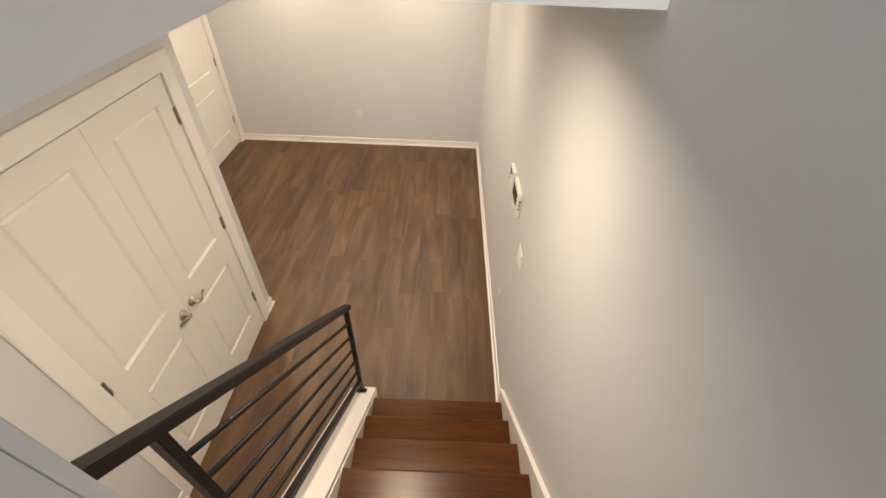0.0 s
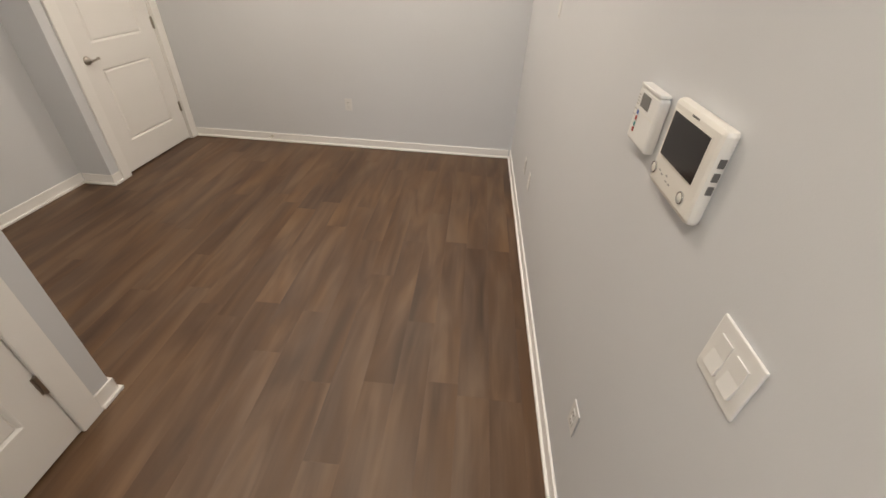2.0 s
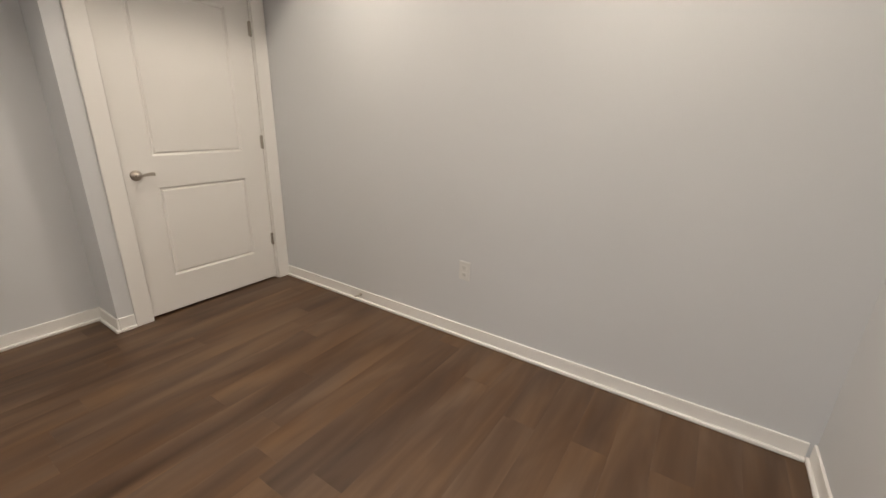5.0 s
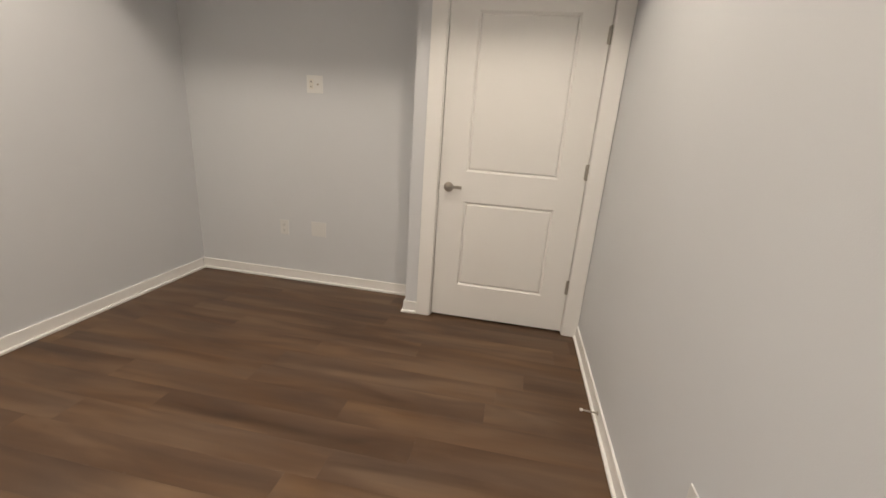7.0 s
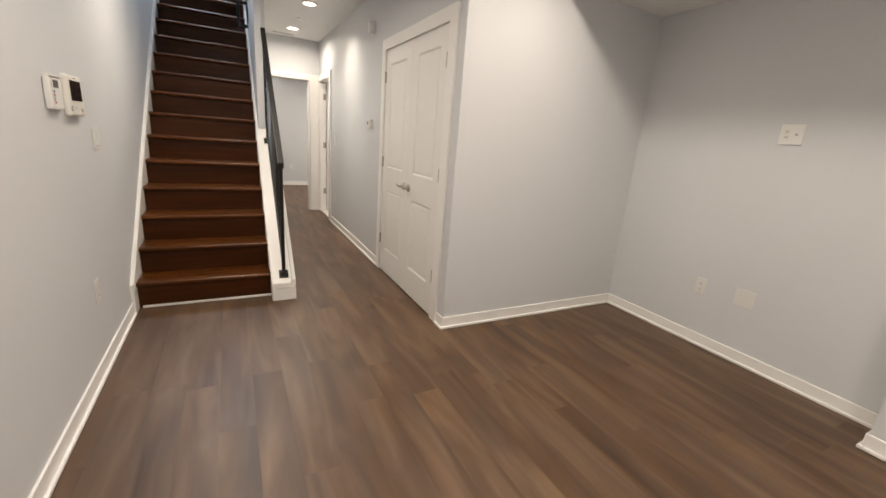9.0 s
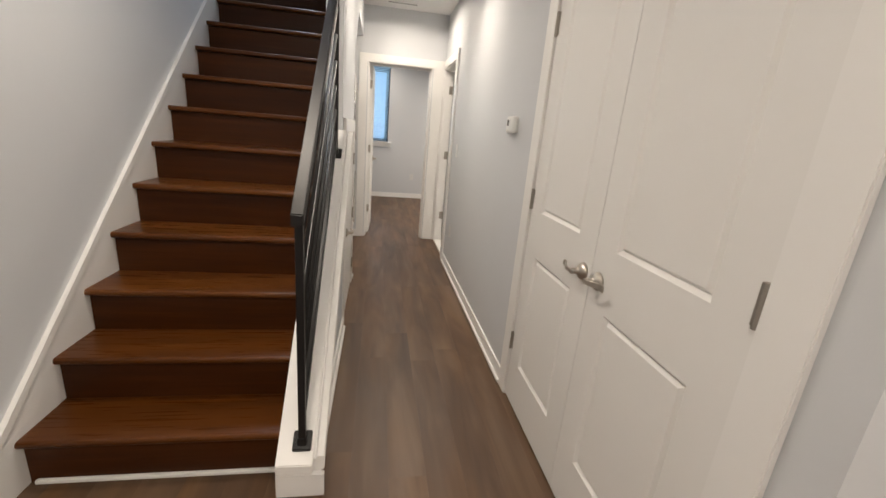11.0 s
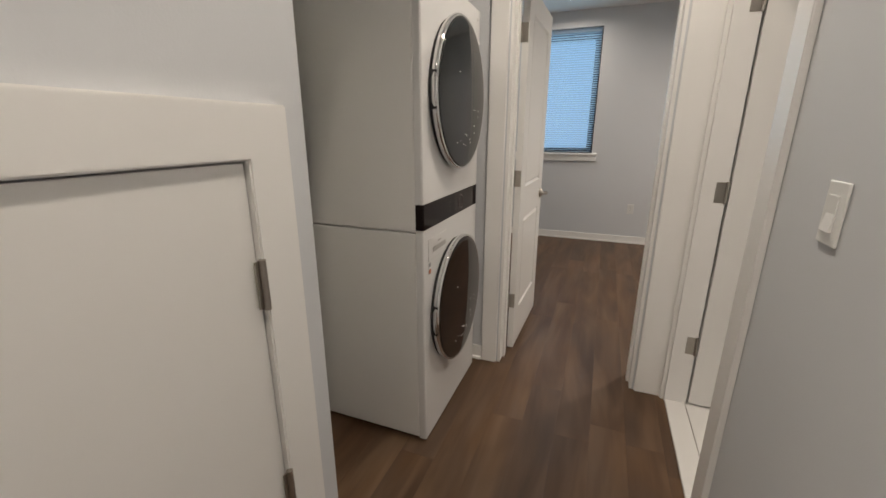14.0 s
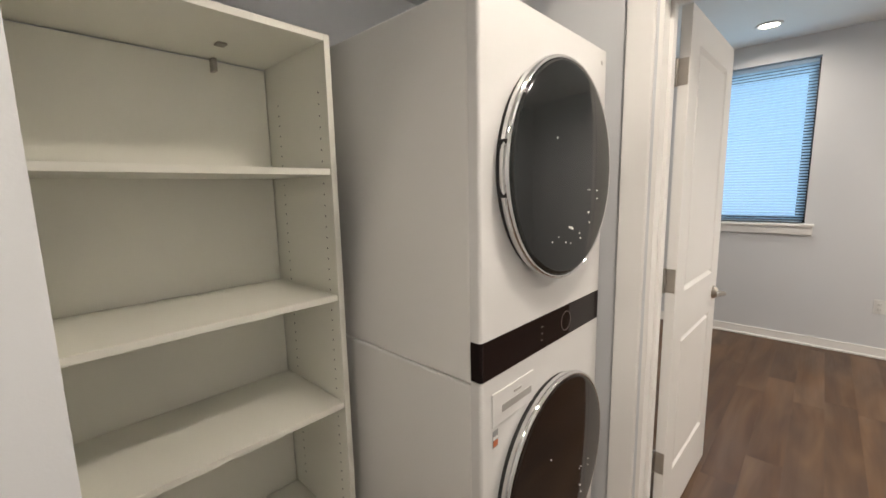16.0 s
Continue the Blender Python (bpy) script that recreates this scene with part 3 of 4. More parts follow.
def sloped(profile, y0, y1):
    """Sweep a profile of (x, height against the cap's top) down the slope of the knee wall."""
    bm = bmesh.new()
    ends = [[bm.verts.new((x, y, capz(y) + dz)) for x, dz in profile] for y in (y0, y1)]
    n = len(profile)
    bm.faces.new(ends[0])
    bm.faces.new(ends[1][::-1])
    for k in range(n):
        bm.faces.new((ends[0][k], ends[1][k], ends[1][(k + 1) % n], ends[0][(k + 1) % n]))
    bmesh.ops.recalc_face_normals(bm, faces=bm.faces)
    return bm


bm = sloped([(C1, 0), (-0.449, 0), (-0.449, -0.042), (C1, -0.042)], 1.915, WALL_END)
bmesh.ops.bevel(bm, geom=list(bm.edges), offset=0.003, segments=2, affect="EDGES")
part("cap", bm, TRIM, knee, "white painted sloped cap")
bm = sloped([(-0.4495, -0.004), (-0.455, -0.010), (-0.459, -0.006), (-0.463, 0.002), (-0.485, 0.002), (C0, -0.001), (C0, -0.050), (-0.480, -0.060), (-0.470, -0.066), (-0.4405, -0.078), (-0.4405, -0.043), (-0.4495, -0.043)], 1.894, WALL_END + 0.012)
part("moulding", bm, TRIM, knee, "white stepped moulding along the cap")
part("end_board", boxes((C0, C1, 1.895, 1.915, 0, capz(1.915) - 0.043), bevel=0.002), TRIM, knee, "white painted end board")
bm = prism(bmesh.new(), [(1.894, 0.0), (1.894, capz(1.894) - 0.043), (WALL_END, capz(WALL_END) - 0.043), (WALL_END, 0.9), (1.2, 0.3)], 0, -0.3245, -0.3135)
part("inner_board", bm, TRIM, knee, "white painted inner board")

# ---- black stair railing ----
RX, RY0, RY1 = -0.405, 1.866, 0.755
rail = thing("stair_railing", pose(RX, RY0, capz(RY0)), "black metal stair railing with five round bars on the knee wall", "railing")


def rail_part(name, bm, smooth=False):
    return keep_world(part(name, bm, BLACK, None, "", smooth), rail)


TOP = 0.903
for y in (RY0 - 0.01, RY1):
    p = rail_part("post", boxes((RX - 0.013, RX + 0.013, y - 0.013, y + 0.013, capz(y) - 0.01, capz(y) + TOP - 0.03), bevel=0.003))
    w = 0.026
    bm = prism(bmesh.new(), [(y - w, capz(y - w) + 0.001), (y + w, capz(y + w) + 0.001), (y + w, capz(y + w) + 0.011), (y - w, capz(y - w) + 0.011)], 0, RX - 0.034, RX + 0.034)
    bmesh.ops.bevel(bm, geom=list(bm.edges), offset=0.003, segments=2, affect="EDGES", clamp_overlap=True)
    keep_world(part("foot_plate", bm, BLACK, None), p)
    keep_world(part("collar", boxes((RX - 0.017, RX + 0.017, y - 0.017, y + 0.017, capz(y) - 0.005, capz(y) + 0.028), bevel=0.004), BLACK, None), p)
    for sx in (-0.026, 0.026):
        keep_world(part("bolt", cyl(bmesh.new(), (RX + sx, y, capz(y) + 0.006), (0, 0.665, 0.747), 0.0055, 0.008, 6), BLACK, None), p)
for h, r in ((0.127, 0.019), (0.255, 0.0080), (0.374, 0.0080), (0.497, 0.0080), (0.624, 0.0080), (0.745, 0.0080)):
    bm = bmesh.new()
    a, b = RY0 - 0.03, RY1 + 0.02
    if r > 0.015:
        prism(bm, [(a, capz(a) + h - 0.018), (a, capz(a) + h + 0.018), (b, capz(b) + h + 0.018), (b, capz(b) + h - 0.018)], 0, RX - 0.013, RX + 0.013)
        rail_part("bottom_rail", bm)
    else:
        tube(bm, [(RX, a, capz(a) + h), (RX, b, capz(b) + h)], [r, r], 12)
        rail_part("bar", bm, True)
a, b = RY0 + 0.026, 0.628
bm = prism(bmesh.new(), [(a, capz(a) + TOP - 0.040), (a, capz(a) + TOP), (b, capz(b) + TOP), (b, capz(b) + TOP - 0.040)], 0, RX - 0.020, RX + 0.020)
bmesh.ops.bevel(bm, geom=list(bm.edges), offset=0.003, segments=2, affect="EDGES", clamp_overlap=True)
rail_part("handrail", bm)

# upper handrail on the inner side of the stair wall, its end dropped and returned to the wall
up = thing("wall_handrail", pose(STAIR_IN, -0.45, 2.36), "black metal handrail with a dropped end on the stair wall", "handrail")
part("end_drop", boxes((0.082, 0.112, -0.016, 0.016, 0.0, 0.40), bevel=0.003), BLACK, up)
part("wall_return", boxes((0.001, 0.081, -0.014, 0.014, 0.0, 0.034), bevel=0.003), BLACK, up)
part("wall_return", boxes((0.001, 0.081, -0.014, 0.014, 0.235, 0.265), bevel=0.003), BLACK, up)
part("wall_plate", boxes((0.001, 0.012, -0.030, 0.030, 0.045, 0.225), bevel=0.003), BLACK, up)
bm = bmesh.new()
prism(bm, [(0.016, 0.385), (0.016, 0.425), (-1.10, 1.418), (-1.10, 1.378)], 0, 0.078, 0.116)
part("rail", bm, BLACK, up)


# ---- ceiling lights ----
def downlight(x, y, z):
    d = thing("recessed_light", pose(x, y, z), "round white recessed ceiling downlight, lit", "ceiling light", "ceiling downlights")
    bm = bmesh.new()
    n = 32
    rings = []
    for r, h in ((0.088, 0.0), (0.088, -0.006), (0.080, -0.010), (0.066, -0.009), (0.062, 0.0)):
        rings.append([bm.verts.new((r * math.cos(2 * math.pi * k / n), r * math.sin(2 * math.pi * k / n), h)) for k in range(n)])
    for a, b in zip(rings, rings[1:]):
        for k in range(n):
            bm.faces.new((a[k], a[(k + 1) % n], b[(k + 1) % n], b[k]))
    bmesh.ops.recalc_face_normals(bm, faces=bm.faces)
    part("trim_ring", bm, PLATE, d, "", True)
    bm = bmesh.new()
    cyl(bm, (0, 0, -0.004), (0, 0, 1), 0.061, 0.003, 32)
    part("lens", bm, LAMPGLOW, d, "glowing frosted lens")


for x, y in ROOM_LAMPS + HALL_LAMPS + [(-2.4, -0.6)]:
    downlight(x, y, CEIL)
# the second bedroom fixture is made up to go with its added lamp
for x, y in [(-0.5, -4.6), (-2.2, -3.4)]:
    downlight(x, y, BED_CEIL)

# ---- wall plates and devices: local x to the right as seen, y into the wall, z up ----
FACE_W, FACE_E, FACE_N, FACE_S = 90, -90, 0, 180   # wall faced: west wall seen from the room, and so on


def plate(kind, x, y, z, turn, w, h, label, group="", category="outlet", mat=None):
    d = thing(kind, pose(x, y, z, 0, 0, turn), label, category, group)
    part("cover_plate", boxes((-w / 2, w / 2, -0.006, -0.0005, -h / 2, h / 2), bevel=0.0025), mat or PLATE, d)
    return d


def outlet(x, y, z, turn, label="white duplex wall outlet"):
    d = plate("wall_outlet", x, y, z, turn, 0.072, 0.116, label, "wall outlets", "outlet", OUTLETWHITE)
    for s in (-1, 1):
        f = part("receptacle", boxes((-0.016, 0.016, -0.0085, -0.0062, s * 0.021 - 0.014, s * 0.021 + 0.014), bevel=0.001), OUTLETWHITE, d)
        part("slots", boxes((-0.008, -0.0055, -0.0092, -0.0086, s * 0.021 - 0.004, s * 0.021 + 0.006), (0.0055, 0.008, -0.0092, -0.0086, s * 0.021 - 0.004, s * 0.021 + 0.006), (-0.002, 0.002, -0.0092, -0.0086, s * 0.021 - 0.010, s * 0.021 - 0.006)), PLATEDARK, f)
    return d


def switch(x, y, z, turn, gangs, label):
    w = 0.072 + 0.046 * (gangs - 1)
    d = plate("light_switch", x, y, z, turn, w, 0.118, label, "", "light switch")
    for g in range(gangs):
        cx = (g - (gangs - 1) / 2) * 0.046
        bm = prism(bmesh.new(), [(-0.0062, -0.033), (-0.0125, -0.033), (-0.0075, 0.0), (-0.0085, 0.033), (-0.0062, 0.033)], 0, cx - 0.016, cx + 0.016)
        part("rocker", bm, PLATE, d)
    return d


outlet(EAST, 2.57, 0.432, FACE_E)
outlet(EAST, 4.62, 0.44, FACE_E)
d = plate("blank_plate", EAST, 4.33, 0.45, FACE_E, 0.072, 0.116, "white cable wall plate near the floor", "", "wall plate")
part("jack", boxes((-0.008, 0.008, -0.012, -0.0062, -0.008, 0.008), bevel=0.002), PLATE, d)
d = thing("blank_plate", pose(EAST, 4.365, 1.492, 0, 0, FACE_E), "blank light grey wall plate", "wall plate")
part("cover_plate", boxes((-0.036, 0.036, -0.0032, -0.0002, -0.059, 0.059), bevel=0.0015), OUTLETWHITE, d)
part("insert", boxes((-0.017, 0.017, -0.0040, -0.0033, -0.034, 0.034)), OUTLETWHITE, d)
part("screw", boxes((-0.006, 0.006, -0.0055, -0.0033, -0.052, -0.047)), PLATEDARK, d)
outlet(-1.10, NORTH, 0.438, FACE_N)
outlet(WEST, 3.514, 0.437, FACE_W)
d = plate("double_wall_plate", WEST, 3.805, 0.449, FACE_W, 0.122, 0.116, "square white blank double wall plate", "", "wall plate", OUTLETWHITE)
part("insert", boxes((-0.045, 0.045, -0.0075, -0.0062, -0.04, 0.04), bevel=0.001), OUTLETWHITE, d)
d = plate("wall_socket_plate", WEST, 3.800, 1.507, FACE_W, 0.122, 0.118, "white double plate with socket and cable jack", "", "wall plate")
part("receptacle", boxes((-0.040, -0.008, -0.009, -0.0062, -0.034, 0.034), bevel=0.001), CREAM, d)
part("slots", boxes((-0.030, -0.0275, -0.0098, -0.0091, 0.010, 0.022), (-0.0205, -0.018, -0.0098, -0.0091, 0.010, 0.022), (-0.030, -0.0275, -0.0098, -0.0091, -0.022, -0.010), (-0.0205, -0.018, -0.0098, -0.0091, -0.022, -0.010)), PLATEDARK, d)
part("jack", cyl(bmesh.new(), (0.026, -0.0062, 0), (0, -1, 0), 0.007, 0.006, 12), NICKEL, d)
switch(EAST, 2.197, 1.183, FACE_E, 2, "white two-gang rocker light switch beside the stairs")
switch(HALL_W, -0.735, 1.186, FACE_W, 1, "white single rocker light switch in the hallway")
outlet(HALL_W, -0.728, 0.395, FACE_W)
outlet(-1.32, BED_S, 0.425, FACE_S)

# alarm keypad and intercom monitor
kp = thing("alarm_keypad", pose(EAST, 2.761, 1.391, 0, 0, FACE_E), "small white alarm keypad with grey display and coloured keys", "keypad")
part("body", boxes((-0.074, 0.064, -0.026, -0.0005, -0.070, 0.058), bevel=0.007), PLATE, kp)
part("top_lip", boxes((-0.066, 0.062, -0.029, -0.004, 0.0585, 0.066), bevel=0.002), PLATE, kp)
part("display", boxes((-0.040, 0.014, -0.0275, -0.0262, 0.016, 0.046)), LCDGREY, kp)
part("cover_seam", boxes((-0.030, 0.061, -0.0268, -0.0262, 0.004, 0.006)), CREAM, kp)
REDK, BLUEK, TEALK = material("red_key", (0.50, 0.06, 0.05), 0.4), material("blue_key", (0.06, 0.13, 0.42), 0.4), material("teal_key", (0.08, 0.36, 0.38), 0.4)
for i in range(4):
    part("colour_key", boxes((-0.046, -0.036, -0.0278, -0.0262, -0.005 - 0.014 * i, 0.005 - 0.014 * i), bevel=0.0006), (BLUEK, REDK, TEALK, REDK)[i], kp)
for i in range(4):
    part("speaker_slot", boxes((-0.066, -0.054, -0.0267, -0.0262, 0.036 - 0.007 * i, 0.0385 - 0.007 * i)), GRIPGREY, kp)
for x, z in ((-0.066, 0.004), (-0.057, 0.004), (-0.066, -0.010), (-0.057, -0.010)):
    part("status_dot", boxes((x - 0.003, x + 0.003, -0.0267, -0.0262, z - 0.001, z + 0.001)), GRIPGREY, kp)
ic = thing("intercom_monitor", pose(EAST, 2.523, 1.394, 0, 0, FACE_E), "white video intercom monitor with dark screen and buttons", "intercom")
part("body", boxes((-0.106, 0.103, -0.028, -0.0005, -0.098, 0.083), bevel=0.011), CREAM, ic)
part("screen_bezel", boxes((-0.089, 0.073, -0.0292, -0.0282, -0.033, 0.063), bevel=0.0004), CREAM, ic)
part("screen", boxes((-0.085, 0.069, -0.0302, -0.0293, -0.029, 0.059)), SCREEN, ic)
for x in (-0.090, 0.052):
    rim = part("round_button", lathe(bmesh.new(), [(0.0125, -0.0282), (0.0125, -0.0305), (0.0105, -0.031), (0.0100, -0.0295)], 24, (x, 0, -0.064), "y"), CHROME, ic, "chrome rimmed button", True)
    part("button_face", lathe(bmesh.new(), [(0.0098, -0.0285), (0.0098, -0.0302), (0.004, -0.0312)], 24, (x, 0, -0.064), "y"), CREAM, rim, "", True)
for i in range(3):
    part("side_key", boxes((0.1032, 0.1055, -0.020, -0.009, 0.020 - 0.025 * i, 0.036 - 0.025 * i), bevel=0.0005), PLATEDARK, ic)
part("maker_mark", boxes((-0.020, 0.010, -0.0287, -0.0282, 0.068, 0.072), bevel=0.0002), LCDGREY, ic)
for x, z in ((-0.062, -0.058), (-0.048, -0.062), (-0.026, -0.056), (-0.022, -0.066), (-0.006, -0.066)):
    part("icon_bar", boxes((x - 0.004, x + 0.004, -0.0287, -0.0282, z - 0.0015, z + 0.0015)), GRIPGREY, ic)

# hallway thermostat and wall sounder
th = thing("thermostat", pose(HALL_W, 0.911, 1.413, 0, 0, FACE_W), "white digital thermostat with small display and keys", "thermostat")
part("body", boxes((-0.060, 0.060, -0.034, -0.0065, -0.044, 0.044), bevel=0.009), PLATE, th)
part("base", boxes((-0.055, 0.055, -0.006, -0.0002, -0.041, 0.041), bevel=0.002), PLATE, th)
part("display", boxes((-0.040, -0.010, -0.0352, -0.0342, -0.006, 0.026)), LCDGREY, th)
for x, z in ((0.010, 0.022), (0.010, -0.006)):
    part("key", boxes((x - 0.007, x + 0.007, -0.0372, -0.0342, z - 0.006, z + 0.006), bevel=0.0015), PLATE, th)
    part("arrow", boxes((x - 0.004, x + 0.004, -0.0378, -0.0373, z - 0.001, z + 0.001)), PLATEDARK, th)
for i in range(3):
    part("lower_key", boxes((-0.046 + 0.018 * i, -0.034 + 0.018 * i, -0.0362, -0.0342, -0.034, -0.027), bevel=0.001), CREAM, th)
so = thing("wall_sounder", pose(HALL_W, 0.895, 2.305, 0, 0, FACE_W), "small white wall alarm sounder", "sounder")
part("base", boxes((-0.045, 0.045, -0.012, -0.0005, -0.06, 0.06), bevel=0.003), PLATE, so)
part("cover", boxes((-0.038, 0.038, -0.050, -0.0122, -0.052, 0.052), bevel=0.010), PLATE, so)
sp = thing("sprinkler_head", pose(-0.913, -0.667, CEIL), "small white ceiling sprinkler cover", "sprinkler")
part("cover", lathe(bmesh.new(), [(0.035, -0.0005), (0.035, -0.004), (0.030, -0.009), (0.012, -0.012)], 24, (0, 0, 0), "z"), PLATE, sp, "", True)
sv = thing("ceiling_vent", pose(-0.84, -1.675, CEIL), "dark slotted ceiling vent", "vent")
part("frame", boxes((-0.16, 0.16, -0.03, 0.03, -0.006, -0.0005), bevel=0.002), PLATE, sv)
part("slot", boxes((-0.15, 0.15, -0.012, 0.012, -0.0068, -0.0062)), PLATEDARK, sv)

# spring door stop on the baseboard
ds = thing("door_stop", pose(-1.95, NORTH - BB_T, 0.055), "brass-coloured door stop screwed to the baseboard", "door stop")
part("rod", cyl(bmesh.new(), (0, -0.0005, 0), (0, -1, 0.05), 0.0045, 0.070, 12), NICKEL, ds)
part("flange", cyl(bmesh.new(), (0, -0.0005, 0), (0, -1, 0), 0.011, 0.004, 16), NICKEL, ds)
part("tip", cyl(bmesh.new(), (0, -0.0705, 0.0035), (0, -1, 0.05), 0.0075, 0.012, 12), PLATE, ds)

# ---- bookcase in the recess ----
SHX0, SHX1, SHY0, SHY1, SHT = 0.112, 0.492, -1.082, -0.402, 0.018
case = thing("bookcase", pose(SHX0, SHY0, 0), "empty white melamine shelving unit with adjustable shelves", "shelving unit")


def cpart(name, *specs, mat=None, label="", bevel=0.001, parent=None):
    return keep_world(part(name, boxes(*specs, bevel=bevel), mat or SHELFWHITE, None, label), case)


cpart("side_panel", (SHX0, SHX1, SHY0, SHY0 + SHT, 0.001, 1.858))
cpart("side_panel", (SHX0, SHX1, SHY1 - SHT, SHY1, 0.001, 1.858))
cpart("top_panel", (SHX0, SHX1, SHY0 + SHT, SHY1 - SHT, 1.840, 1.858))
cpart("back_panel", (SHX1 - 0.010, SHX1 - 0.004, SHY0 + SHT + 0.004, SHY1 - SHT - 0.004, 0.32, 1.835))
for z in (0.333, 0.783, 1.127, 1.497):
    cpart("shelf", (SHX0 + 0.004, SHX1 - 0.0145, SHY0 + SHT + 0.001, SHY1 - SHT - 0.001, z - 0.018, z))
cpart("rail_bracket", (SHX1 - 0.040, SHX1 - 0.011, -0.905, -0.893, 1.800, 1.838), mat=HINGEM, label="small steel fixing bracket")
cpart("top_fixing", (0.305, 0.335, -0.885, -0.860, 1.834, 1.8395), mat=HINGEM, label="small steel fixing")
bm = bmesh.new()
for yy, way in ((SHY0 + SHT, 1), (SHY1 - SHT, -1)):
    for xx in (SHX0 + 0.045, SHX1 - 0.085):
        for i in range(42):
            z = 0.40 + 0.032 * i
            if min(abs(z - s + 0.009) for s in (0.333, 0.783, 1.127, 1.497)) > 0.016:
                cyl(bm, (xx, yy, z), (0, way, 0), 0.0028, 0.0006, 8)
pins = keep_world(part("peg_holes", bm, PLATEDARK, None, "rows of small drilled peg holes"), case)
tagged(pins, kind="stuff")

# ---- stacked washer and dryer ----
LX0, LX1, LY0, LY1, LZ = -0.360, 0.370, -1.828, -1.143, 1.868
MY = (LY0 + LY1) / 2
tower = thing("laundry_tower", pose(LX0, MY, 0), "white stacked washer and dryer tower with round smoked doors", "washer dryer")


def lpart(name, bm, mat, label="", smooth=False, parent=None):
    return keep_world(part(name, bm, mat, None, label, smooth), parent or tower)


low = lpart("washer_cabinet", boxes((LX0 + 0.034, LX1, LY0 + 0.002, LY1 - 0.002, 0.016, 0.953), bevel=0.006), ENAMELSIDE)
hi = lpart("dryer_cabinet", boxes((LX0 + 0.034, LX1, LY0 + 0.002, LY1 - 0.002, 0.957, LZ), bevel=0.006), ENAMELSIDE)


def front_panel(z0, z1):
    bm = bmesh.new()
    r = 0.009
    out = [(LX0 + 0.032, LY0), (LX0 + 0.032, LY1)]
    for k in range(7):
        a = math.pi / 2 * k / 6
        out.append((LX0 + r - r * math.sin(a), LY1 - r + r * math.cos(a)))
    for k in range(7):
        a = math.pi / 2 * k / 6
        out.append((LX0 + r - r * math.cos(a), LY0 + r - r * math.sin(a)))
    return prism(bm, out, 2, z0, z1)


lpart("washer_front", front_panel(0.014, 0.966), ENAMEL, "white glossy front panel")
lpart("control_panel", front_panel(0.968, 1.066), GLOSSBLACK, "gloss black control strip")
lpart("dryer_front", front_panel(1.068, LZ - 0.002), ENAMEL, "white glossy front panel")
lpart("plinth", boxes((LX0 + 0.06, LX1 - 0.02, LY0 + 0.02, LY1 - 0.02, 0.008, 0.017)), RUBBER)
for x in (LX0 + 0.08, LX1 - 0.06):
    for y in (LY0 + 0.06, LY1 - 0.06):
        lpart("foot", cyl(bmesh.new(), (x, y, 0.0), (0, 0, 1), 0.022, 0.016, 16), RUBBER)
# control dial ring and marks
bm = bmesh.new()
rings = [[bm.verts.new((LX0 + h, MY - 0.09 + r * math.cos(math.pi * k / 24), 1.017 + r * math.sin(math.pi * k / 24))) for k in range(48)] for r, h in ((0.031, -0.0003), (0.031, -0.0018), (0.0296, -0.0018), (0.0296, -0.0003))]
for ra, rb in zip(rings, rings[1:]):
    for k in range(48):
        bm.faces.new((ra[k], ra[(k + 1) % 48], rb[(k + 1) % 48], rb[k]))
bmesh.ops.recalc_face_normals(bm, faces=bm.faces)
lpart("dial", bm, material("grey_dial_ring", (0.16, 0.13, 0.125), 0.3), "thin grey dial ring")
for i in range(3):
    lpart("display_bar", boxes((LX0 - 0.0009, LX0 - 0.0002, MY + 0.052, MY + 0.062, 0.994 + 0.020 * i, 0.997 + 0.020 * i)), LCDGREY)


GLINTS = [(-0.31, 0.29, 0.0018), (0.38, -0.19, 0.0014), (0.43, -0.19, 0.0014), (0.63, -0.20, 0.0019), (0.64, -0.29, 0.0019), (0.42, -0.43, 0.0027), (0.46, -0.54, 0.0021), (0.22, -0.635, 0.0020),
          (0.25, -0.69, 0.0021), (0.02, -0.565, 0.0027), (0.05, -0.575, 0.0025), (-0.02, -0.555, 0.0022), (-0.35, -0.67, 0.0018), (-0.08, -0.70, 0.0019), (-0.23, -0.635, 0.0013), (0.03, -0.72, 0.0013)]


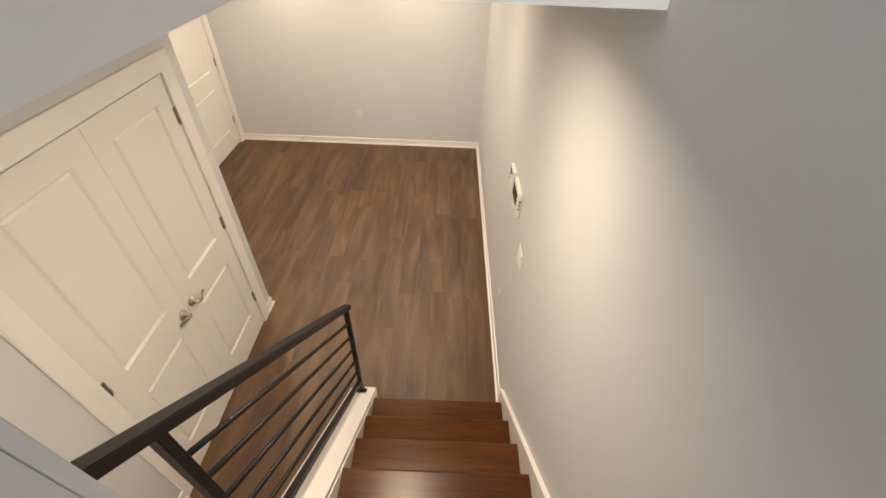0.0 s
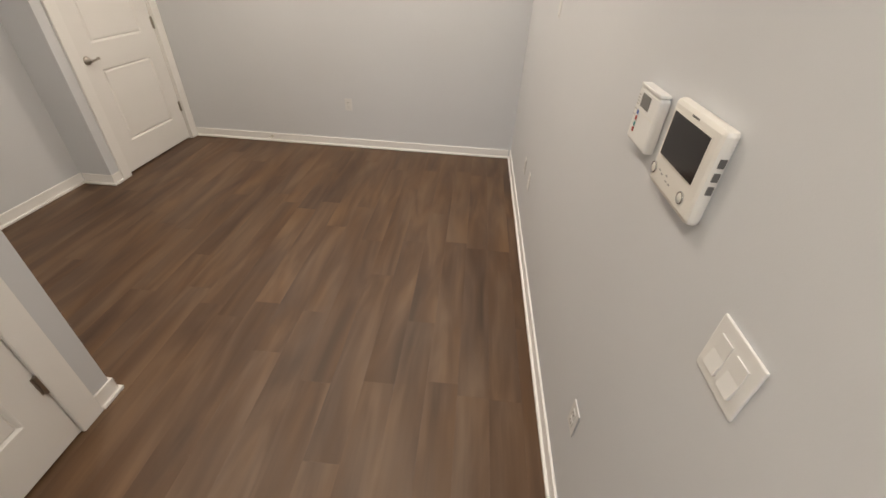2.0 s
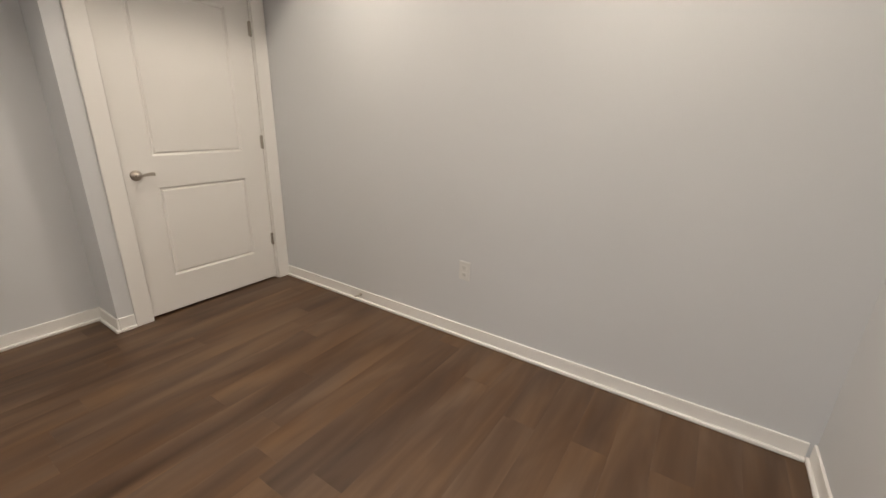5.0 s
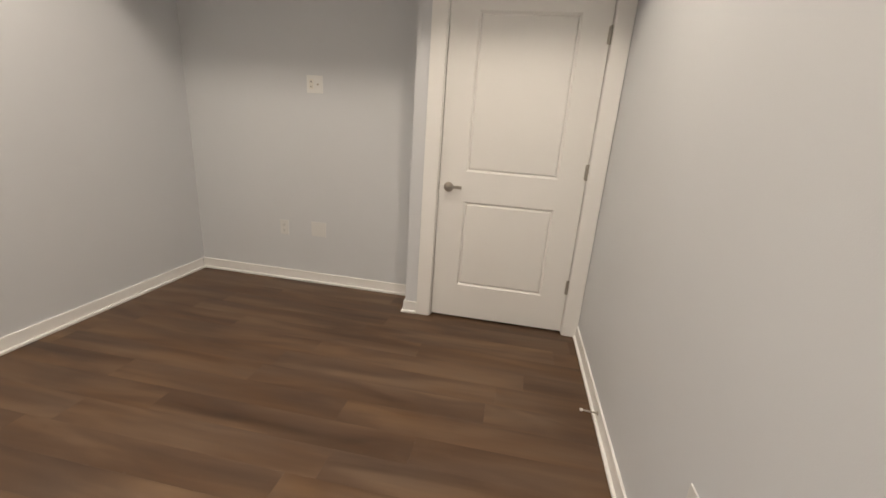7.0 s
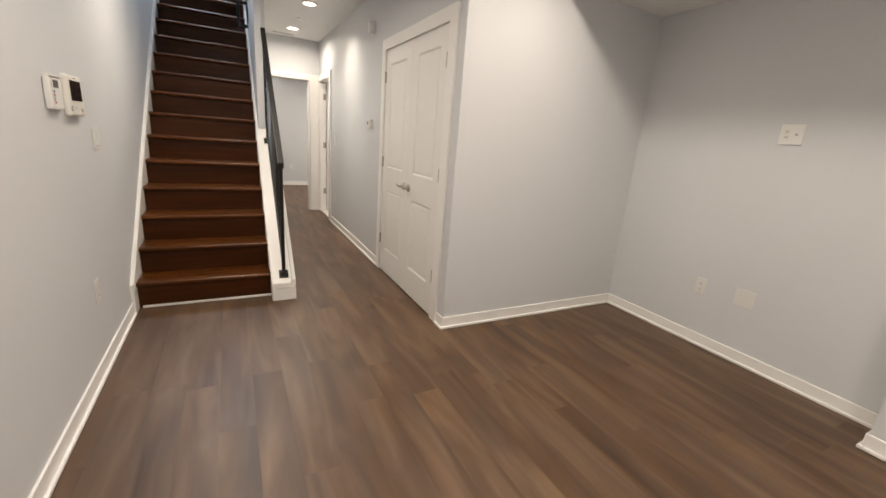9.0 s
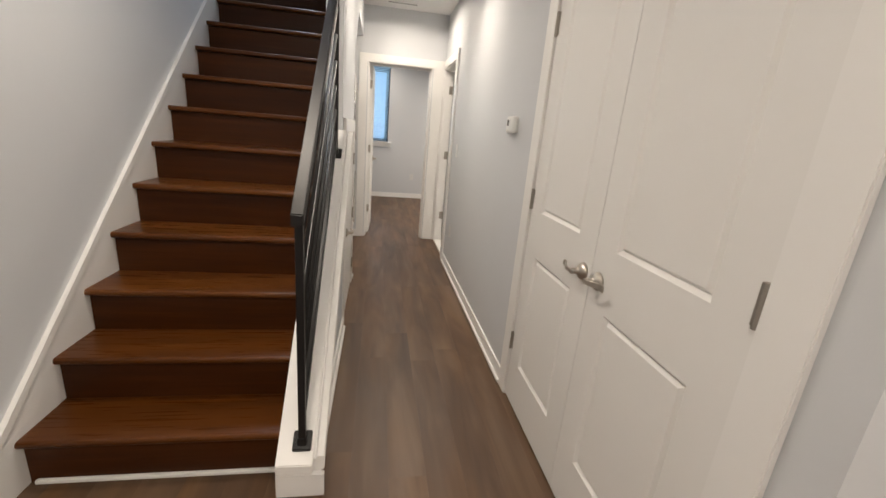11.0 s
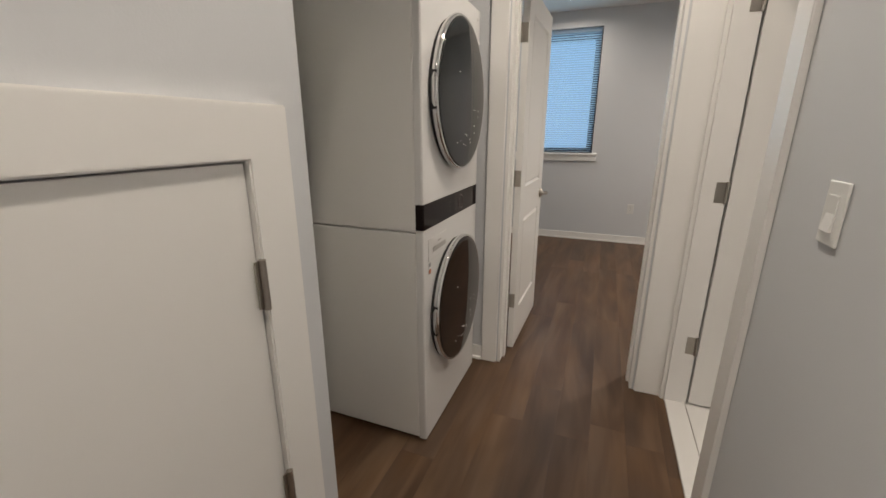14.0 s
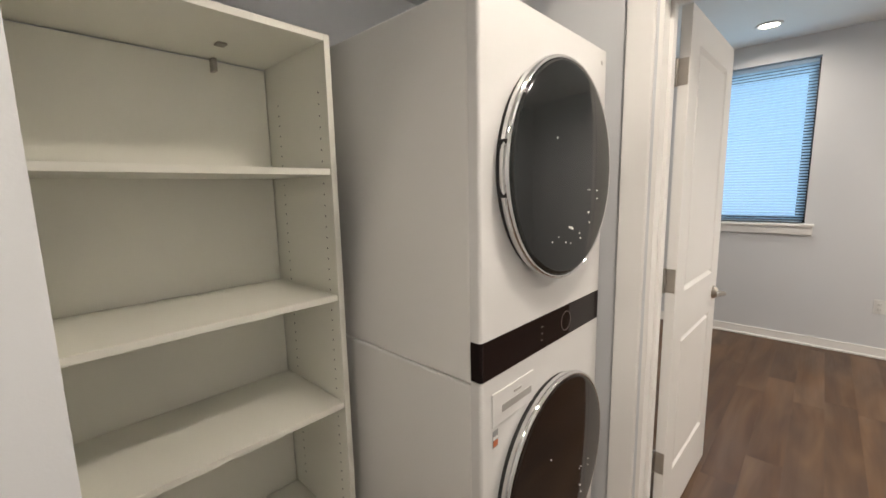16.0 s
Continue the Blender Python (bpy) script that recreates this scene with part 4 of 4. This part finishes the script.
def porthole(z, glass, label):
    c = (LX0, MY - 0.008, z)
    prof = [(0.282, -0.008), (0.290, -0.011), (0.299, -0.016), (0.302, -0.026), (0.300, -0.035), (0.296, -0.039), (0.292, -0.039), (0.290, -0.036)]
    n = 72
    bm = bmesh.new()
    rings = [[bm.verts.new((c[0] + h, c[1] + r * math.cos(2 * math.pi * k / n), c[2] + r * math.sin(2 * math.pi * k / n))) for k in range(n)] for r, h in prof]
    for a, b in zip(rings, rings[1:]):
        for k in range(n):
            bm.faces.new((a[k], a[(k + 1) % n], b[(k + 1) % n], b[k]))
    bmesh.ops.recalc_face_normals(bm, faces=bm.faces)
    d = lpart("round_door", bm, CHROME, label, True)
    bm = lathe(bmesh.new(), [(0.2895, -0.020), (0.2895, -0.0365), (0.2885, -0.0390), (0.2865, -0.0402), (0.283, -0.0410), (0.276, -0.0416), (0.20, -0.045), (0.10, -0.048), (0.02, -0.049)], 72, c, "x")
    lpart("door_glass", bm, glass, "smoked dark glass", True, d)
    bm = lathe(bmesh.new(), [(0.290, -0.0005), (0.290, -0.0085), (0.270, -0.0085)], 72, c, "x")
    lpart("door_gasket", bm, RUBBER, "black rim", True, d)
    for s in (-1, 1):
        a = math.pi * 0 + s * 0.19
        bm = bmesh.new()
        box(bm, c[0] - 0.034, c[0] - 0.010, c[1] + 0.291 * math.cos(a) - 0.010, c[1] + 0.291 * math.cos(a) + 0.010, c[2] + 0.291 * math.sin(a) - 0.011, c[2] + 0.291 * math.sin(a) + 0.011, 0.002)
        lpart("grip_notch", bm, RUBBER, "", False, d)
    # reflected glints are painted in as small white beads on the glass
    bm = bmesh.new()
    for u, v, r in GLINTS:
        rr = 0.28 * math.hypot(u, v)
        at = (c[0] - 0.049 + 0.0275 * (rr / 0.276) ** 2 * 0.27, c[1] - 0.28 * u, c[2] + 0.28 * v)
        bmesh.ops.create_icosphere(bm, subdivisions=1, radius=r * 1.5, matrix=Matrix.Translation(at))
    lpart("painted_glints", bm, PLATE, "tiny white beads standing in for light glints on the smoked glass", True, d)["kind"] = "stuff"


porthole(1.475, SMOKE, "round dryer door with chrome ring")
porthole(0.570, SMOKEBROWN, "round washer door with chrome ring")
dr = lpart("detergent_drawer", boxes((LX0 - 0.004, LX0 - 0.0003, LY1 - 0.235, LY1 - 0.040, 0.835, 0.925), bevel=0.002), ENAMEL, "white detergent drawer front")
lpart("drawer_grip", boxes((LX0 - 0.0055, LX0 - 0.0042, LY1 - 0.222, LY1 - 0.080, 0.864, 0.884), bevel=0.0005), GRIPGREY, "grey grip recess", False, dr)
lpart("maker_mark", boxes((LX0 - 0.0055, LX0 - 0.0042, LY1 - 0.17, LY1 - 0.135, 0.897, 0.903)), GRIPGREY, "", False, dr)
st = lpart("energy_sticker", boxes((LX0 - 0.0012, LX0 - 0.0002, LY1 - 0.067, LY1 - 0.045, 0.778, 0.824)), material("grey_sticker", (0.30, 0.31, 0.32), 0.5), "small grey and orange sticker")
lpart("sticker_band", boxes((LX0 - 0.0018, LX0 - 0.0013, LY1 - 0.066, LY1 - 0.046, 0.781, 0.797)), material("orange_sticker", (0.55, 0.16, 0.06), 0.5), "orange band", False, st)
lpart("sticker_band", boxes((LX0 - 0.0018, LX0 - 0.0013, LY1 - 0.066, LY1 - 0.046, 0.800, 0.808)), PLATE, "", False, st)
lpart("corner_badge", boxes((LX0 - 0.0012, LX0 - 0.0002, LY0 + 0.037, LY0 + 0.047, 1.818, 1.830)), GRIPGREY)

# ---- bedroom window ----
FRAMEDARK = material("dark_bronze_frame", (0.035, 0.035, 0.04), 0.4)
wd = thing("window_1", pose(WX0, BED_S, WZ0), "bedroom window with dark frame and closed white blinds", "window", "", "structure")


def wpart(name, bm, mat, label="", parent=None):
    return keep_world(part(name, bm, mat, None, label), parent or wd)


wpart("window_sill", boxes((WX0 - 0.065, WX1 + 0.065, BED_S - 0.09, BED_S + 0.048, WZ0 - 0.026, WZ0), bevel=0.006), TRIM, "white painted sill")
wpart("apron", boxes((WX0 - 0.055, WX1 + 0.055, BED_S, BED_S + 0.026, WZ0 - 0.096, WZ0 - 0.027), bevel=0.004), TRIM, "white painted apron")
FY0, FY1 = BED_S - 0.125, BED_S - 0.085
FS, FT = 0.072, 0.125
wpart("window_frame", boxes((WX0, WX0 + FS, FY0, FY1, WZ0, WZ1), (WX1 - FS, WX1, FY0, FY1, WZ0, WZ1), (WX0 + FS, WX1 - FS, FY0, FY1, WZ0, WZ0 + 0.05), (WX0 + FS, WX1 - FS, FY0, FY1, WZ1 - FT, WZ1)), FRAMEDARK, "dark window frame")
GLASS = bpy.data.materials.new("clear_glass")
GLASS.use_nodes = True
g = GLASS.node_tree.nodes["Principled BSDF"]
g.inputs["Transmission Weight"].default_value, g.inputs["Roughness"].default_value, g.inputs["IOR"].default_value = 1.0, 0.02, 1.1
p = wpart("pane", boxes((WX0 + FS + 0.001, WX1 - FS - 0.001, FY0 + 0.015, FY0 + 0.021, WZ0 + 0.051, WZ1 - FT - 0.001)), GLASS)
p.visible_shadow = False
bl = thing("window_blind", pose((WX0 + WX1) / 2, BED_S - 0.05, WZ0), "white horizontal mini blind hanging in the window", "blind")
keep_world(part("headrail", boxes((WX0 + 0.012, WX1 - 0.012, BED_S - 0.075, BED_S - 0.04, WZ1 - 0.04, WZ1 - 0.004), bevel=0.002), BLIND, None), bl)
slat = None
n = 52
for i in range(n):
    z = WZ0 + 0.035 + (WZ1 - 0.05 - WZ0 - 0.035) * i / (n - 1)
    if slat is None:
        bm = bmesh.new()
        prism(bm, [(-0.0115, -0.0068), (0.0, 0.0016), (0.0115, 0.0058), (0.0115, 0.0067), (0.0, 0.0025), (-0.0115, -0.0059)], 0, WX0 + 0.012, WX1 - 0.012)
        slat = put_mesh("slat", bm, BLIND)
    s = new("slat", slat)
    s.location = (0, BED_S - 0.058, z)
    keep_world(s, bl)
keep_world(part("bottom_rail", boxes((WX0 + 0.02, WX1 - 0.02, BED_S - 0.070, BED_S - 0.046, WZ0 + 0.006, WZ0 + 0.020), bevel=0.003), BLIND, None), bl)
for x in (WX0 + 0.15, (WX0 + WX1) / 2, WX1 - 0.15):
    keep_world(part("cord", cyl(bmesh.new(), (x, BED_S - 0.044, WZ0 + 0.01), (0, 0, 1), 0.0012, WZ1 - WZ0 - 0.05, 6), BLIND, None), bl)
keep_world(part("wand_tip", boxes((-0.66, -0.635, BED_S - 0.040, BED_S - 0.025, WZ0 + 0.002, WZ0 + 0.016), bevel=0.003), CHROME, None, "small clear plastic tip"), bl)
setting("backdrop_sky", boxes((-2.6, 1.8, -6.4, -6.35, 0.2, 4.2)), SKYGLOW, "pale blue evening sky outside the window", "sky")

# bathroom floor
setting("floor_bathroom", boxes((WEST, W2 - 0.001, BED_N + 0.001, 0.849, -0.006, 0.004)), TILE, "white tiled bathroom floor", "floor")

# ---- floor planks, laid north to south ----
floor = bpy.data.objects["floor"]
rng = random.Random(4)
PW, PL, GAP = 0.152, 1.2, 0.0001
plank_shared = {}


def plank(x0, x1, y0, y1):
    key = (round(x1 - x0, 3), round(y1 - y0, 3))
    if key not in plank_shared:
        w, l = x1 - x0, y1 - y0
        bm = bmesh.new()
        c = 0.0002
        lo = [bm.verts.new(p) for p in ((0, 0, -0.008), (w, 0, -0.008), (w, l, -0.008), (0, l, -0.008))]
        mi = [bm.verts.new(p) for p in ((0, 0, -c), (w, 0, -c), (w, l, -c), (0, l, -c))]
        hi_ = [bm.verts.new(p) for p in ((c, c, 0), (w - c, c, 0), (w - c, l - c, 0), (c, l - c, 0))]
        for a, b in ((lo, mi), (mi, hi_)):
            for k in range(4):
                bm.faces.new((a[k], a[(k + 1) % 4], b[(k + 1) % 4], b[k]))
        bm.faces.new(hi_)
        bm.faces.new(lo[::-1])
        plank_shared[key] = put_mesh("floor_plank", bm, PLANK)
    p = new("floor_plank", plank_shared[key])
    p.parent, p.location = floor, (x0, y0, 0)


JOINTS = {16: 3.36, 17: 2.905, 18: 3.735, 20: 4.555, 21: 2.968}   # end joints by board row
x = 0.029 - 21 * PW
col = 0
while x < EAST:
    x0, x1 = max(x, WEST), min(x + PW - GAP, EAST)
    spans = []
    mid = (x0 + x1) / 2
    if x1 < HALL_W + 0.002:
        spans = [(BED_S, BED_N2 + 0.01), (NOOK_S, NORTH)]
    elif mid < STAIR_OUT - 0.02:
        spans = [(BED_S, NORTH)]
    else:
        spans = [(BED_S, WALL_STOP + 0.02), (1.6, NORTH)]
    off = (JOINTS[col] - OUT_S if col in JOINTS else rng.uniform(0, PL)) % PL
    for a, b in spans:
        y = OUT_S - PL + off
        while y < b:
            y0, y1 = max(y, a), min(y + PL - GAP, b)
            if y1 - y0 > 0.02:
                plank(x0, x1, y0, y1)
            y += PL
    x += PW
    col += 1
